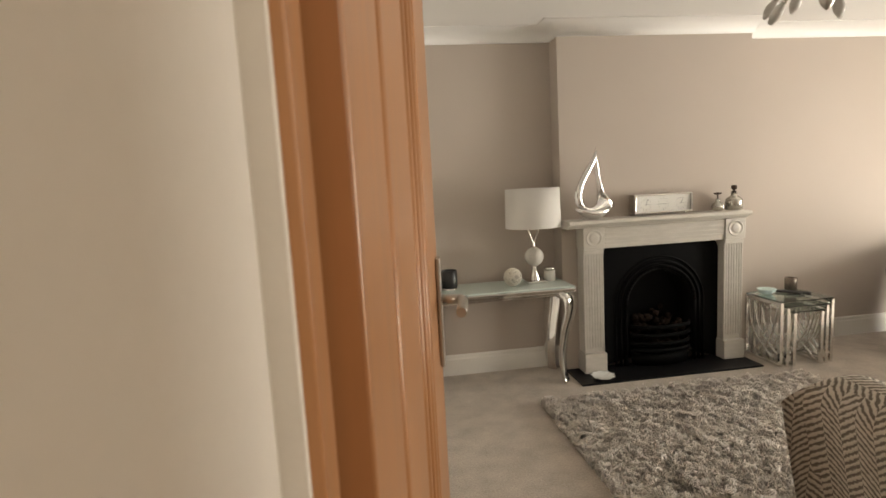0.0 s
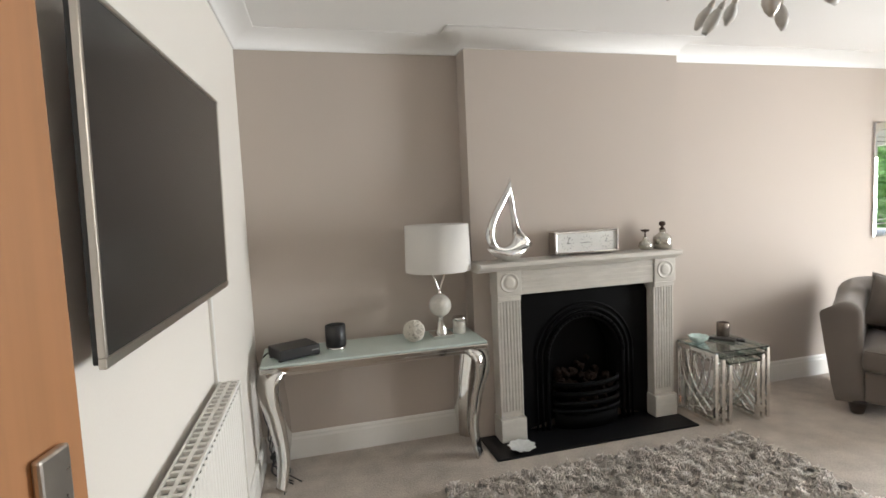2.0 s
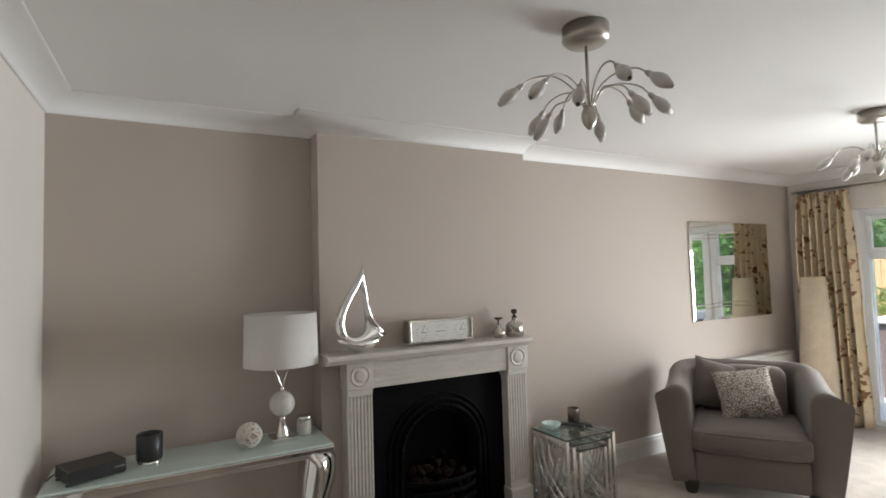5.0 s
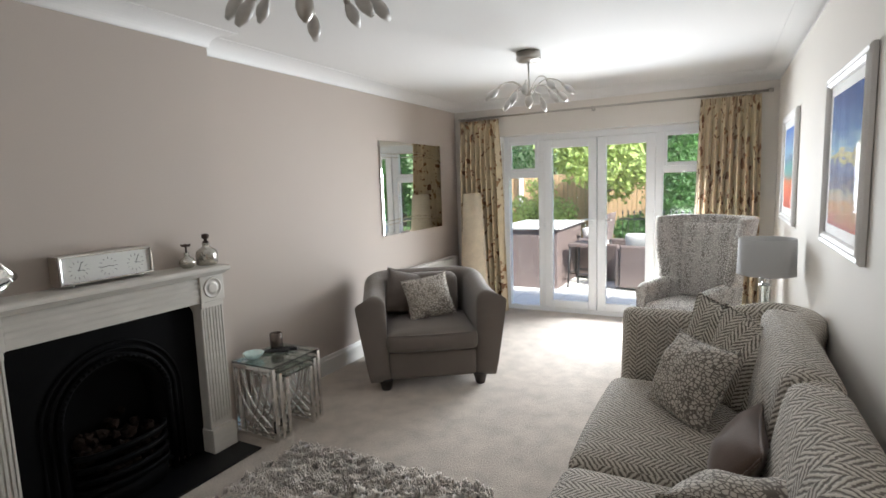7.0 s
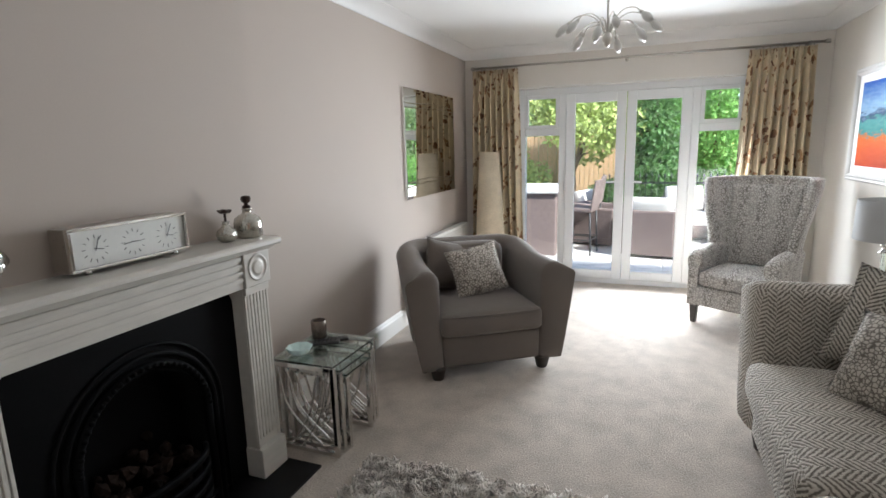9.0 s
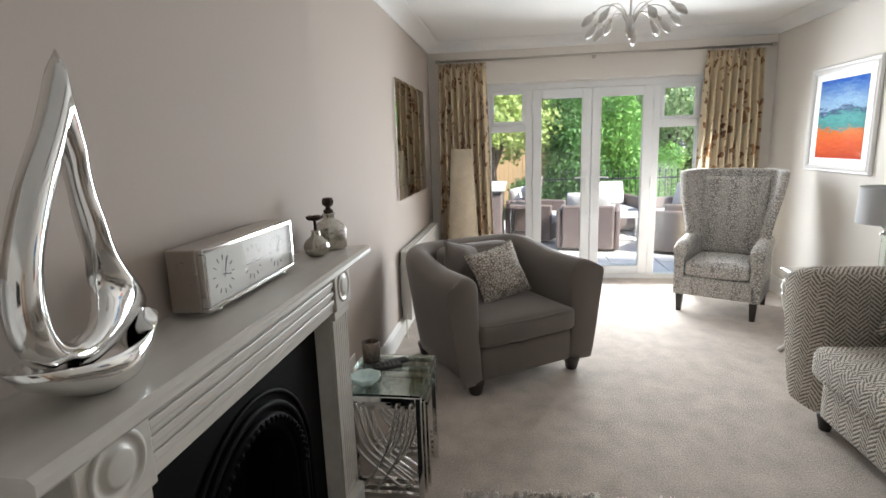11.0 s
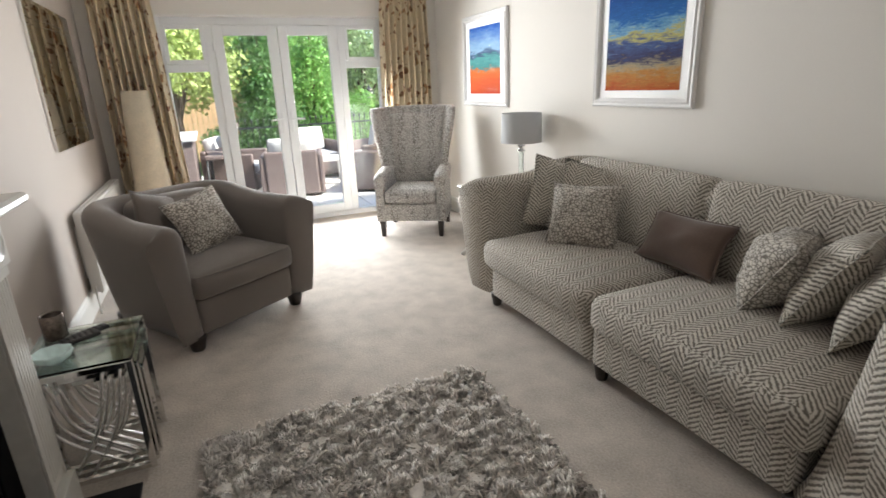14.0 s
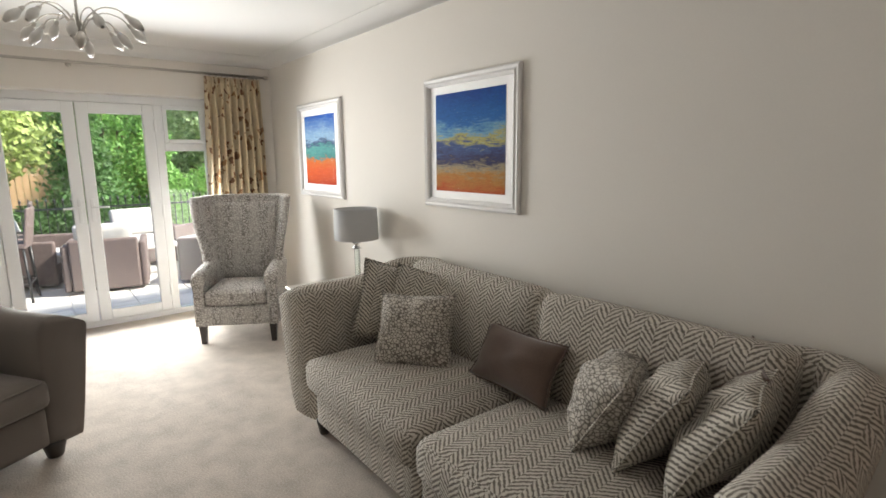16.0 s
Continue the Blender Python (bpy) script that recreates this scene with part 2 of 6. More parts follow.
def cove_line(bm, pts, inward):
    """Plaster cove along a ceiling edge: pts in order, inward the side of the room."""
    n = 9
    sec = [(0.0, -0.088), (0.007, -0.088)]
    for i in range(n + 1):
        a = i / n * math.pi / 2
        sec.append((0.010 + 0.105 * (1 - math.cos(a)), -0.082 + 0.076 * math.sin(a)))
    sec += [(0.122, -0.004), (0.122, 0.0), (0.0, 0.0)]
    rings = []
    for i, p in enumerate(pts):
        p = Vector(p)
        dirs = []
        if i > 0:
            dirs.append((p - Vector(pts[i - 1])).normalized())
        if i < len(pts) - 1:
            dirs.append((Vector(pts[i + 1]) - p).normalized())
        nrm = [Vector((-d.y, d.x, 0)) * inward for d in dirs]
        mit = nrm[0] if len(nrm) == 1 else (nrm[0] + nrm[1]) / max(0.2, 1 + nrm[0].dot(nrm[1]))
        rings.append([bm.verts.new(p + mit * u + Vector((0, 0, v))) for u, v in sec])
    for a, b in zip(rings, rings[1:]):
        for i in range(len(sec) - 1):
            f = bm.faces.new([a[i], a[i + 1], b[i + 1], b[i]])
            f.smooth = 1 <= i <= 11
    return bm


bm = bmesh.new()
e = 0.001
cove_line(bm, [(XS, Y0, TOP - e), (X1, Y0, TOP - e), (X1, Y1, TOP - e), (2.68, Y1, TOP - e), (2.68, 3.80, TOP - e), (1.25, 3.80, TOP - e), (1.25, Y1, TOP - e), (X0, Y1, TOP - e), (XS, Y0, TOP - e)], 1)
setting("trim", bm, CEILING, "white plaster coving round the ceiling", "coving")


def skirting(name, x0, y0, x1, y1, side):
    """A moulded skirting board from one point to another; side: +1 when the room lies to its left."""
    sec = [(0, 0), (0.018, 0), (0.018, 0.115), (0.013, 0.128), (0.013, 0.138), (0.006, 0.150), (0, 0.150)]
    bm = bmesh.new()
    a, b = Vector((x0, y0, 0.001)), Vector((x1, y1, 0.001))
    d = (b - a).normalized()
    nrm = Vector((-d.y, d.x, 0)) * side
    rings = [[bm.verts.new(p + nrm * u + Vector((0, 0, v))) for u, v in sec] for p in (a, b)]
    for i in range(len(sec)):
        j = (i + 1) % len(sec)
        bm.faces.new([rings[0][i], rings[0][j], rings[1][j], rings[1][i]])
    bm.faces.new(rings[0][::-1])
    bm.faces.new(rings[1])
    return setting(name, bm, GLOSS, "white painted moulded skirting board", "skirting board")


skirting("baseboard", X0 + 0.02, Y1, 1.25, Y1, -1)
skirting("baseboard", 2.68, Y1, X1, Y1, -1)
skirting("baseboard", 0.78, Y0, X1, Y0, 1)
skirting("baseboard", XS, Y0 + 0.02, X0, Y1, -1)
skirting("baseboard", X1, 3.44, X1, Y1 - 0.02, 1)
skirting("baseboard", X1, Y0 + 0.02, X1, 1.24, 1)
skirting("baseboard", 1.25, 3.80, 1.25, Y1 - 0.02, 1)
skirting("baseboard", 2.68, 3.80, 2.68, Y1 - 0.02, -1)

# ---- garden doors ----
WX = 6.30


def frame_bars(bm, y0, y1, z0, z1, w, x0, x1, bev=0.006):
    """Four bars round an opening, butted."""
    box(bm, x0, x1, y0, y0 + w, z0, z1, bev)
    box(bm, x0, x1, y1 - w, y1, z0, z1, bev)
    box(bm, x0, x1, y0 + w + 0.0005, y1 - w - 0.0005, z0, z0 + w, bev)
    box(bm, x0, x1, y0 + w + 0.0005, y1 - w - 0.0005, z1 - w, z1, bev)


win = thing("window_1", Matrix.Translation((WX, 2.34, 0)), "white plastic-framed glazed garden doors with side lights", "patio doors", "", "structure")
bm = bmesh.new()
HALF, HEAD = 1.06, 2.01
box(bm, 0, 0.10, -HALF, -HALF + 0.06, 0, HEAD, 0.006)
box(bm, 0, 0.10, HALF - 0.06, HALF, 0, HEAD, 0.006)
box(bm, 0, 0.10, -HALF + 0.0605, HALF - 0.0605, HEAD - 0.075, HEAD, 0.006)
box(bm, 0, 0.10, -HALF + 0.0605, HALF - 0.0605, 0, 0.05, 0.006)
for s in (-1, 1):
    box(bm, 0, 0.10, s * 0.615 - 0.035, s * 0.615 + 0.035, 0.0505, HEAD - 0.0755, 0.006)
    a, b = sorted((s * 0.6505, s * (HALF - 0.0605)))
    box(bm, 0.01, 0.09, a, b, 1.53, 1.60, 0.006)
part("window_frame", bm, UPVC, win)
for s in (-1, 1):
    leaf = bmesh.new()
    a, b = sorted((s * 0.004, s * 0.578))
    frame_bars(leaf, a, b, 0.052, HEAD - 0.078, 0.088, -0.012, 0.06)
    door = part("door_leaf", leaf, UPVC, win)
    bm = bmesh.new()
    box(bm, 0.022, 0.030, a + 0.0885, b - 0.0885, 0.141, HEAD - 0.167)
    p = part("pane", bm, PANE, door)
    p.visible_shadow = False
    # lever handle on its plate
    hy = s * 0.045
    bm = bmesh.new()
    box(bm, -0.022, -0.0125, hy - 0.014, hy + 0.014, 0.93, 1.13, 0.004)
    part("handle_plate", bm, UPVC, door)
    bm = bmesh.new()
    tube(bm, [(-0.02, hy, 1.06), (-0.06, hy, 1.06)], 0.009)
    tube(bm, curve_pts([(-0.058, hy, 1.06), (-0.062, hy + s * 0.03, 1.062), (-0.058, hy + s * 0.12, 1.056)], 8), 0.009)
    part("handle", bm, UPVC, door, "white lever handle")
    bm = bmesh.new()
    for z in (0.25, 1.0, 1.75):
        lathe(bm, [(0.011, -0.05), (0.011, 0.05)], 10, (-0.016, s * 0.582, z))
    part("hinge", bm, UPVC, door)
    a, b = sorted((s * 0.651, s * (HALF - 0.061)))
    for z0, z1 in ((0.051, 1.529), (1.601, HEAD - 0.076)):
        bm = bmesh.new()
        box(bm, 0.035, 0.043, a, b, z0, z1)
        p = part("pane", bm, PANE, win)
        p.visible_shadow = False
    # opening light above
    bm = bmesh.new()
    frame_bars(bm, a, b, 1.601, HEAD - 0.076, 0.035, -0.006, 0.034, 0.004)
    part("vent_frame", bm, UPVC, win)
slab("window_sill", GLOSS, "white painted reveal round the garden doors", "reveal", (X1 - 0.002, WX - 0.001, 1.2805, 3.3995, 2.0, 2.012), (X1 - 0.002, WX - 0.001, 1.28, 1.285, 0, 2.0), (X1 - 0.002, WX - 0.001, 3.395, 3.40, 0, 2.0))

# ---- doorway and oak door ----
bm = bmesh.new()
for y, s in ((Y0, 1), (Y0 - 0.12, -1)):
    a, b = sorted((y, y + s * 0.018))
    box(bm, 0.71, 0.78, a, b, 0, 2.10, 0.006)
    if s < 0:
        box(bm, -0.178, -0.108, a, b, 0, 2.10, 0.006)
        box(bm, -0.1075, 0.7095, a, b, 2.035, 2.10, 0.006)

setting("door_frame", bm, GLOSS, "white painted architrave round the doorway", "architrave")
bm = bmesh.new()
box(bm, 0.672, 0.702, Y0 - 0.12, Y0, 0, 2.03)
box(bm, -0.124, -0.100, Y0 - 0.12, Y0, 0, 2.03)
box(bm, -0.0995, -0.085, Y0 - 0.118, Y0 - 0.045, 0, 2.015, 0.002)
box(bm, -0.0995, 0.6715, Y0 - 0.12, Y0, 2.005, 2.03)
setting("trim", bm, OAK, "oak door lining with a stop bead", "door lining")


def panel_door(bm, w, h, t, lo, hi):
    """Stiles and rails of a panelled door from the hinge along +x, round a panel from lo to hi."""
    box(bm, 0, lo, -t, 0, 0, h, 0.003)
    box(bm, hi, w, -t, 0, 0, h, 0.003)
    for z0, z1 in ((0, 0.22), (h - 0.12, h)):
        box(bm, lo + 0.0005, hi - 0.0005, -t, 0, z0, z1, 0.003)


WDOOR = 0.770
PANEL = (0.140, 0.535, 0.221, 1.859)
door = thing("door_1", pose(-0.098, Y0 - 0.030, 0.008, 0, 0, 79.2), "oak veneer panelled door standing open", "door", "", "structure")
bm = bmesh.new()
panel_door(bm, WDOOR, 1.98, 0.04, PANEL[0], PANEL[1])
part("stile_frame", bm, OAK, door)
bm = bmesh.new()
box(bm, PANEL[0] + 0.001, PANEL[1] - 0.001, -0.028, -0.012, PANEL[2], PANEL[3])
part("door_panel", bm, OAK, door)
bm = bmesh.new()
box(bm, 0.195, 0.413, -0.033, -0.007, PANEL[2] + 0.11, PANEL[3] - 0.11, 0.003)
part("raised_field", bm, OAK, door)
for a, b, off, radii in ((PANEL[0], PANEL[1], 0.0, ((0.009, 0.011), (0.027, 0.007))), (0.188, 0.420, 0.10, ((0.0, 0.010), (0.014, 0.006)))):
    bm = bmesh.new()
    for y in (-0.012, -0.028):
        for inset, r in radii:
            x0, x1, z0, z1 = a + inset, b - inset, PANEL[2] + off + inset, PANEL[3] - off - inset
            for p, q in (((x0, z0), (x0, z1)), ((x1, z0), (x1, z1)), ((x0, z0), (x1, z0)), ((x0, z1), (x1, z1))):
                tube(bm, [(p[0], y, p[1]), (q[0], y, q[1])], r, 8)
    part("panel_moulding", bm, OAK, door)
for s in (1, -1):
    y = 0.0 if s > 0 else -0.04
    bm = bmesh.new()
    a, b = sorted((y + s * 0.001, y + s * 0.010))
    box(bm, WDOOR - 0.075, WDOOR - 0.035, a, b, 0.99, 1.22, 0.003)
    part("handle_plate", bm, BRASHED, door, "brushed metal lock plate")
    bm = bmesh.new()
    tube(bm, [(WDOOR - 0.055, y + s * 0.008, 1.13), (WDOOR - 0.055, y + s * 0.05, 1.13)], 0.011)
    tube(bm, curve_pts([(WDOOR - 0.055, y + s * 0.048, 1.13), (WDOOR - 0.085, y + s * 0.055, 1.132), (WDOOR - 0.165, y + s * 0.052, 1.128)], 10), 0.0105)
    part("door_handle", bm, BRASHED, door, "brushed metal lever handle")
bm = bmesh.new()
box(bm, WDOOR, WDOOR + 0.003, -0.032, -0.008, 1.0, 1.21)
part("latch_plate", bm, BRASHED, door)

# ---- patterned fabrics ----
def maths(nt, op, a, b=None):
    n = nt.nodes.new("ShaderNodeMath")
    n.operation = op
    for i, v in enumerate((a, b)):
        if v is None:
            continue
        if isinstance(v, (int, float)):
            n.inputs[i].default_value = v
        else:
            nt.links.new(v, n.inputs[i])
    return n.outputs[0]


def cloth_base(name, rough=0.92):
    m = bpy.data.materials.new(name)
    m.use_nodes = True
    nt = m.node_tree
    p = nt.nodes["Principled BSDF"]
    p.inputs["Roughness"].default_value = rough
    p.inputs["Specular IOR Level"].default_value = 0.15
    p.inputs["Sheen Weight"].default_value = 0.15
    tc = nt.nodes.new("ShaderNodeTexCoord")
    return m, nt, p, tc


def relief(nt, p, height, strength, distance=0.003):
    b = node(nt, "ShaderNodeBump", Strength=strength, Distance=distance)
    nt.links.new(height, b.inputs["Height"])
    nt.links.new(b.outputs[0], p.inputs["Normal"])


def herringbone(name, dark, light, width=0.102, pitch=0.0212):
    """Zigzag woven cloth on UVs in metres."""
    m, nt, p, tc = cloth_base(name)
    wob = node(nt, "ShaderNodeTexNoise", Scale=85.0, Detail=3.0)
    nt.links.new(tc.outputs["UV"], wob.inputs["Vector"])
    sep = nt.nodes.new("ShaderNodeSeparateXYZ")
    nt.links.new(tc.outputs["UV"], sep.inputs[0])
    tri = maths(nt, 'PINGPONG', maths(nt, 'DIVIDE', sep.outputs[0], width / 2), 1.0)
    s = maths(nt, 'ADD', maths(nt, 'DIVIDE', sep.outputs[1], pitch), maths(nt, 'MULTIPLY', tri, width / 2 / pitch * 0.85))
    col = maths(nt, 'FLOOR', maths(nt, 'DIVIDE', sep.outputs[0], width / 2))
    s = maths(nt, 'ADD', s, maths(nt, 'MULTIPLY', col, 0.5))
    s = maths(nt, 'ADD', s, maths(nt, 'MULTIPLY', wob.outputs["Fac"], 0.8))
    wave = maths(nt, 'PINGPONG', s, 0.5)
    r = ramp(nt, wave, [(0.14, dark), (0.32, light)])
    tone = node(nt, "ShaderNodeTexNoise", Scale=2.5, Detail=3.0)
    nt.links.new(tc.outputs["UV"], tone.inputs["Vector"])
    mr = node(nt, "ShaderNodeMapRange", **{"To Min": 0.82, "To Max": 1.18})
    nt.links.new(tone.outputs["Fac"], mr.inputs[0])
    hsv = nt.nodes.new("ShaderNodeHueSaturation")
    nt.links.new(mr.outputs[0], hsv.inputs["Value"])
    nt.links.new(r.outputs[0], hsv.inputs["Color"])
    nt.links.new(hsv.outputs[0], p.inputs["Base Color"])
    relief(nt, p, wave, 0.8, 0.004)
    return m


def spotted(name, dark, light, scale=75.0, band=0.0):
    """Animal-spot velvet: pale spots between dark veins, in bands where band gives their width."""
    m, nt, p, tc = cloth_base(name)
    v = node(nt, "ShaderNodeTexVoronoi", Scale=scale, Randomness=0.85)
    v.feature = 'DISTANCE_TO_EDGE'
    nt.links.new(tc.outputs["UV"], v.inputs["Vector"])
    d = v.outputs["Distance"]
    r = ramp(nt, d, [(0.05, dark), (0.15, light)])
    out = r.outputs[0]
    if band:
        sep = nt.nodes.new("ShaderNodeSeparateXYZ")
        nt.links.new(tc.outputs["UV"], sep.inputs[0])
        tri = maths(nt, 'PINGPONG', maths(nt, 'DIVIDE', sep.outputs[0], band / 2), 1.0)
        mx = nt.nodes.new("ShaderNodeMix")
        mx.data_type = 'RGBA'
        rr = ramp(nt, tri, [(0.35, (0, 0, 0)), (0.65, (0.6, 0.6, 0.6))])
        nt.links.new(rr.outputs[0], mx.inputs[0])
        nt.links.new(out, mx.inputs[6])
        mid = tuple((a * 0.5 + b * 0.5) for a, b in zip(dark, light))
        r2 = ramp(nt, d, [(0.05, mid), (0.2, light)])
        nt.links.new(r2.outputs[0], mx.inputs[7])
        out = mx.outputs[2]
    nt.links.new(out, p.inputs["Base Color"])
    relief(nt, p, d, 0.5, 0.003)
    return m


def vine_print(name, ground, leaf, berry):
    """Cream curtain cloth printed with brown leaf sprigs."""
    m, nt, p, tc = cloth_base(name)
    mp = nt.nodes.new("ShaderNodeMapping")
    mp.inputs["Scale"].default_value = (7.0, 5.0, 1.0)
    nt.links.new(tc.outputs["UV"], mp.inputs["Vector"])
    warp = node(nt, "ShaderNodeTexNoise", Scale=2.2, Detail=2.0)
    nt.links.new(mp.outputs[0], warp.inputs["Vector"])
    mixv = nt.nodes.new("ShaderNodeVectorMath")
    mixv.operation = 'MULTIPLY_ADD'
    nt.links.new(warp.outputs["Color"], mixv.inputs[0])
    mixv.inputs[1].default_value = (0.9, 0.9, 0)
    nt.links.new(mp.outputs[0], mixv.inputs[2])
    v = node(nt, "ShaderNodeTexVoronoi", Scale=2.6, Randomness=0.9)
    nt.links.new(mixv.outputs[0], v.inputs["Vector"])
    patch = node(nt, "ShaderNodeTexNoise", Scale=0.75, Detail=1.0)
    nt.links.new(mp.outputs[0], patch.inputs["Vector"])
    a = maths(nt, 'LESS_THAN', v.outputs["Distance"], 0.37)
    b = maths(nt, 'GREATER_THAN', patch.outputs["Fac"], 0.42)
    fac = maths(nt, 'MULTIPLY', a, b)
    leafmix = ramp(nt, v.outputs["Color"], [(0.3, leaf), (0.7, berry)])
    weave = node(nt, "ShaderNodeTexNoise", Scale=14.0, Detail=5.0)
    nt.links.new(tc.outputs["UV"], weave.inputs["Vector"])
    gr = ramp(nt, weave.outputs["Fac"], [(0.3, tuple(c * 0.86 for c in ground)), (0.7, ground)])
    mx = nt.nodes.new("ShaderNodeMix")
    mx.data_type = 'RGBA'
    nt.links.new(fac, mx.inputs[0])
    nt.links.new(gr.outputs[0], mx.inputs[6])
    nt.links.new(leafmix.outputs[0], mx.inputs[7])
    nt.links.new(mx.outputs[2], p.inputs["Base Color"])
    return m


SOFA_CLOTH = herringbone("herringbone_weave", (0.165, 0.142, 0.118), (0.61, 0.56, 0.49))
PILLOW_HERRING = herringbone("herringbone_cushion_weave", (0.135, 0.118, 0.098), (0.62, 0.57, 0.495), 0.10, 0.020)
SPOT_PILLOW = spotted("spotted_cushion_velvet", (0.175, 0.152, 0.132), (0.61, 0.565, 0.50), 62.0)
SPOT_CHAIR = spotted("spotted_chair_velvet", (0.23, 0.212, 0.195), (0.63, 0.605, 0.57), 54.0, 0.15)
BROWN_VELVET = surface("taupe_velvet", (0.13, 0.088, 0.070), 0.8, 0.2, 6, 200, 0.2, sheen=0.3, spec=0.15)
CURTAIN = vine_print("leaf_print_curtain", (0.72, 0.60, 0.41), (0.20, 0.095, 0.045), (0.36, 0.20, 0.09))


def soft_box(bm, x0, x1, y0, y1, z0, z1, r, puff=(0, 0, 0), n=11, m=None):
    """A stuffed box with rounded edges whose sides swell by puff."""
    tmp = bmesh.new()
    bmesh.ops.create_cube(tmp, size=2.0)
    bmesh.ops.subdivide_edges(tmp, edges=tmp.edges[:], cuts=n, use_grid_fill=True)
    half = Vector(((x1 - x0) / 2, (y1 - y0) / 2, (z1 - z0) / 2))
    mid = Vector(((x1 + x0) / 2, (y1 + y0) / 2, (z1 + z0) / 2))
    for v in tmp.verts:
        u = Vector([math.sin(c * math.pi / 2) for c in v.co])
        q = Vector([u[k] * half[k] for k in range(3)])
        inner = Vector([max(-half[k] + r, min(half[k] - r, q[k])) for k in range(3)])
        d = q - inner
        if d.length > 1e-6:
            q = inner + d.normalized() * r
        for k in range(3):
            i, j = (k + 1) % 3, (k + 2) % 3
            q[k] += puff[k] * u[k] * (1 - u[i] ** 2) * (1 - u[j] ** 2)
        v.co = mid + q
    for f in tmp.faces:
        f.smooth = True
    join(bm, tmp, m)
    return bm


def loft(bm, loops, caps=True):
    rings = [[bm.verts.new(p) for p in loop] for loop in loops]
    n = len(rings[0])
    for a, b in zip(rings, rings[1:]):
        for i in range(n):
            j = (i + 1) % n
            f = bm.faces.new([a[i], a[j], b[j], b[i]])
            f.smooth = True
    if caps:
        bm.faces.new(rings[0][::-1])
        bm.faces.new(rings[-1])
    return bm


def shell(bm, path, height, thick_top, thick_low, flare, z0, nose=0.05, bow=1.6):
    """An upholstered wall along path [(x, y, nx, ny)]: outward normal n; height, flare as functions of 0..1; rounded top and ends."""
    loops = []
    count = len(path)
    total = [0.0]
    for a, b in zip(path, path[1:]):
        total.append(total[-1] + math.hypot(b[0] - a[0], b[1] - a[1]))
    for i, (x, y, nx, ny) in enumerate(path):
        s = total[i] / total[-1]
        end = min(total[i], total[-1] - total[i])
        inset = 0.0 if end >= nose else nose - math.sqrt(max(0.0, nose ** 2 - (nose - end) ** 2))
        h, fl = height(s) - inset, flare(s)
        tt, tl = max(0.02, thick_top - 2 * inset), max(0.02, thick_low - 2 * inset)
        r = tt / 2
        sec = []
        for k in range(9):
            w = k / 8
            sec.append((inset + fl * w ** bow, z0 + (h - r - z0) * w))
        cx = inset + fl + 0.0
        for k in range(1, 8):
            a = k / 8 * math.pi
            sec.append((cx - r + r * math.cos(a), h - r + r * math.sin(a)))
        for k in range(9):
            w = 1 - k / 8
            sec.append((inset + fl * w ** bow - (tl + (tt - tl) * w), z0 + (h - r - z0) * w))
        loops.append([Vector((x + nx * u, y + ny * u, z)) for u, z in sec])
    return loft(bm, loops)


def tub_path(hw, front, back, r, n=9, nose=0.05):
    """From one front end round the back to the other; local y runs to the back."""
    pts = []
    ys = np.concatenate([front + nose * (1 - np.cos(np.linspace(0, np.pi / 2, 8))), np.linspace(front + nose, back - r, 12)[1:]])
    for y in ys:
        pts.append((-hw, float(y), -1.0, 0.0))
    for k in range(1, n + 1):
        a = k / n * math.pi / 2
        pts.append((-hw + r - r * math.cos(a), back - r + r * math.sin(a), -math.cos(a), math.sin(a)))
    for x in np.linspace(-hw + r, hw - r, 16)[1:-1]:
        pts.append((float(x), back, 0.0, 1.0))
    left = pts[:len(ys) + n]
    for x, y, nx, ny in reversed(left):
        pts.append((-x, y, -nx, ny))
    return pts


def pillow(bm, w, h, t, n=16, seed=1, flop=0.0):
    """A throw cushion in the xz plane, with pointed corners and soft creases."""
    grid = {}
    for side in (1, -1):
        for i in range(n + 1):
            for j in range(n + 1):
                u, v = 2 * i / n - 1, 2 * j / n - 1
                edge = i in (0, n) or j in (0, n)
                if side < 0 and edge:
                    grid[(side, i, j)] = grid[(1, i, j)]
                    continue
                x = u * w / 2 * (1 - 0.09 * (1 - v * v))
                z = v * h / 2 * (1 - 0.09 * (1 - u * u))
                th = t / 2 * max(0.0, (1 - abs(u) ** 2.4)) ** 0.72 * max(0.0, (1 - abs(v) ** 2.4)) ** 0.72
                c = noise.noise(Vector((u * 2.1 + seed * 7, v * 2.1, side * 3.0)))
                th *= 1 + 0.22 * c
                y = side * th + 0.012 * noise.noise(Vector((u * 1.5, v * 1.5, seed * 3.0)))
                y += flop * v * v
                grid[(side, i, j)] = bm.verts.new((x, y, z + h / 2))
    for side in (1, -1):
        for i in range(n):
            for j in range(n):
                q = [grid[(side, i, j)], grid[(side, i + 1, j)], grid[(side, i + 1, j + 1)], grid[(side, i, j + 1)]]
                f = bm.faces.new(q if side < 0 else q[::-1])
                f.smooth = True
    return bm


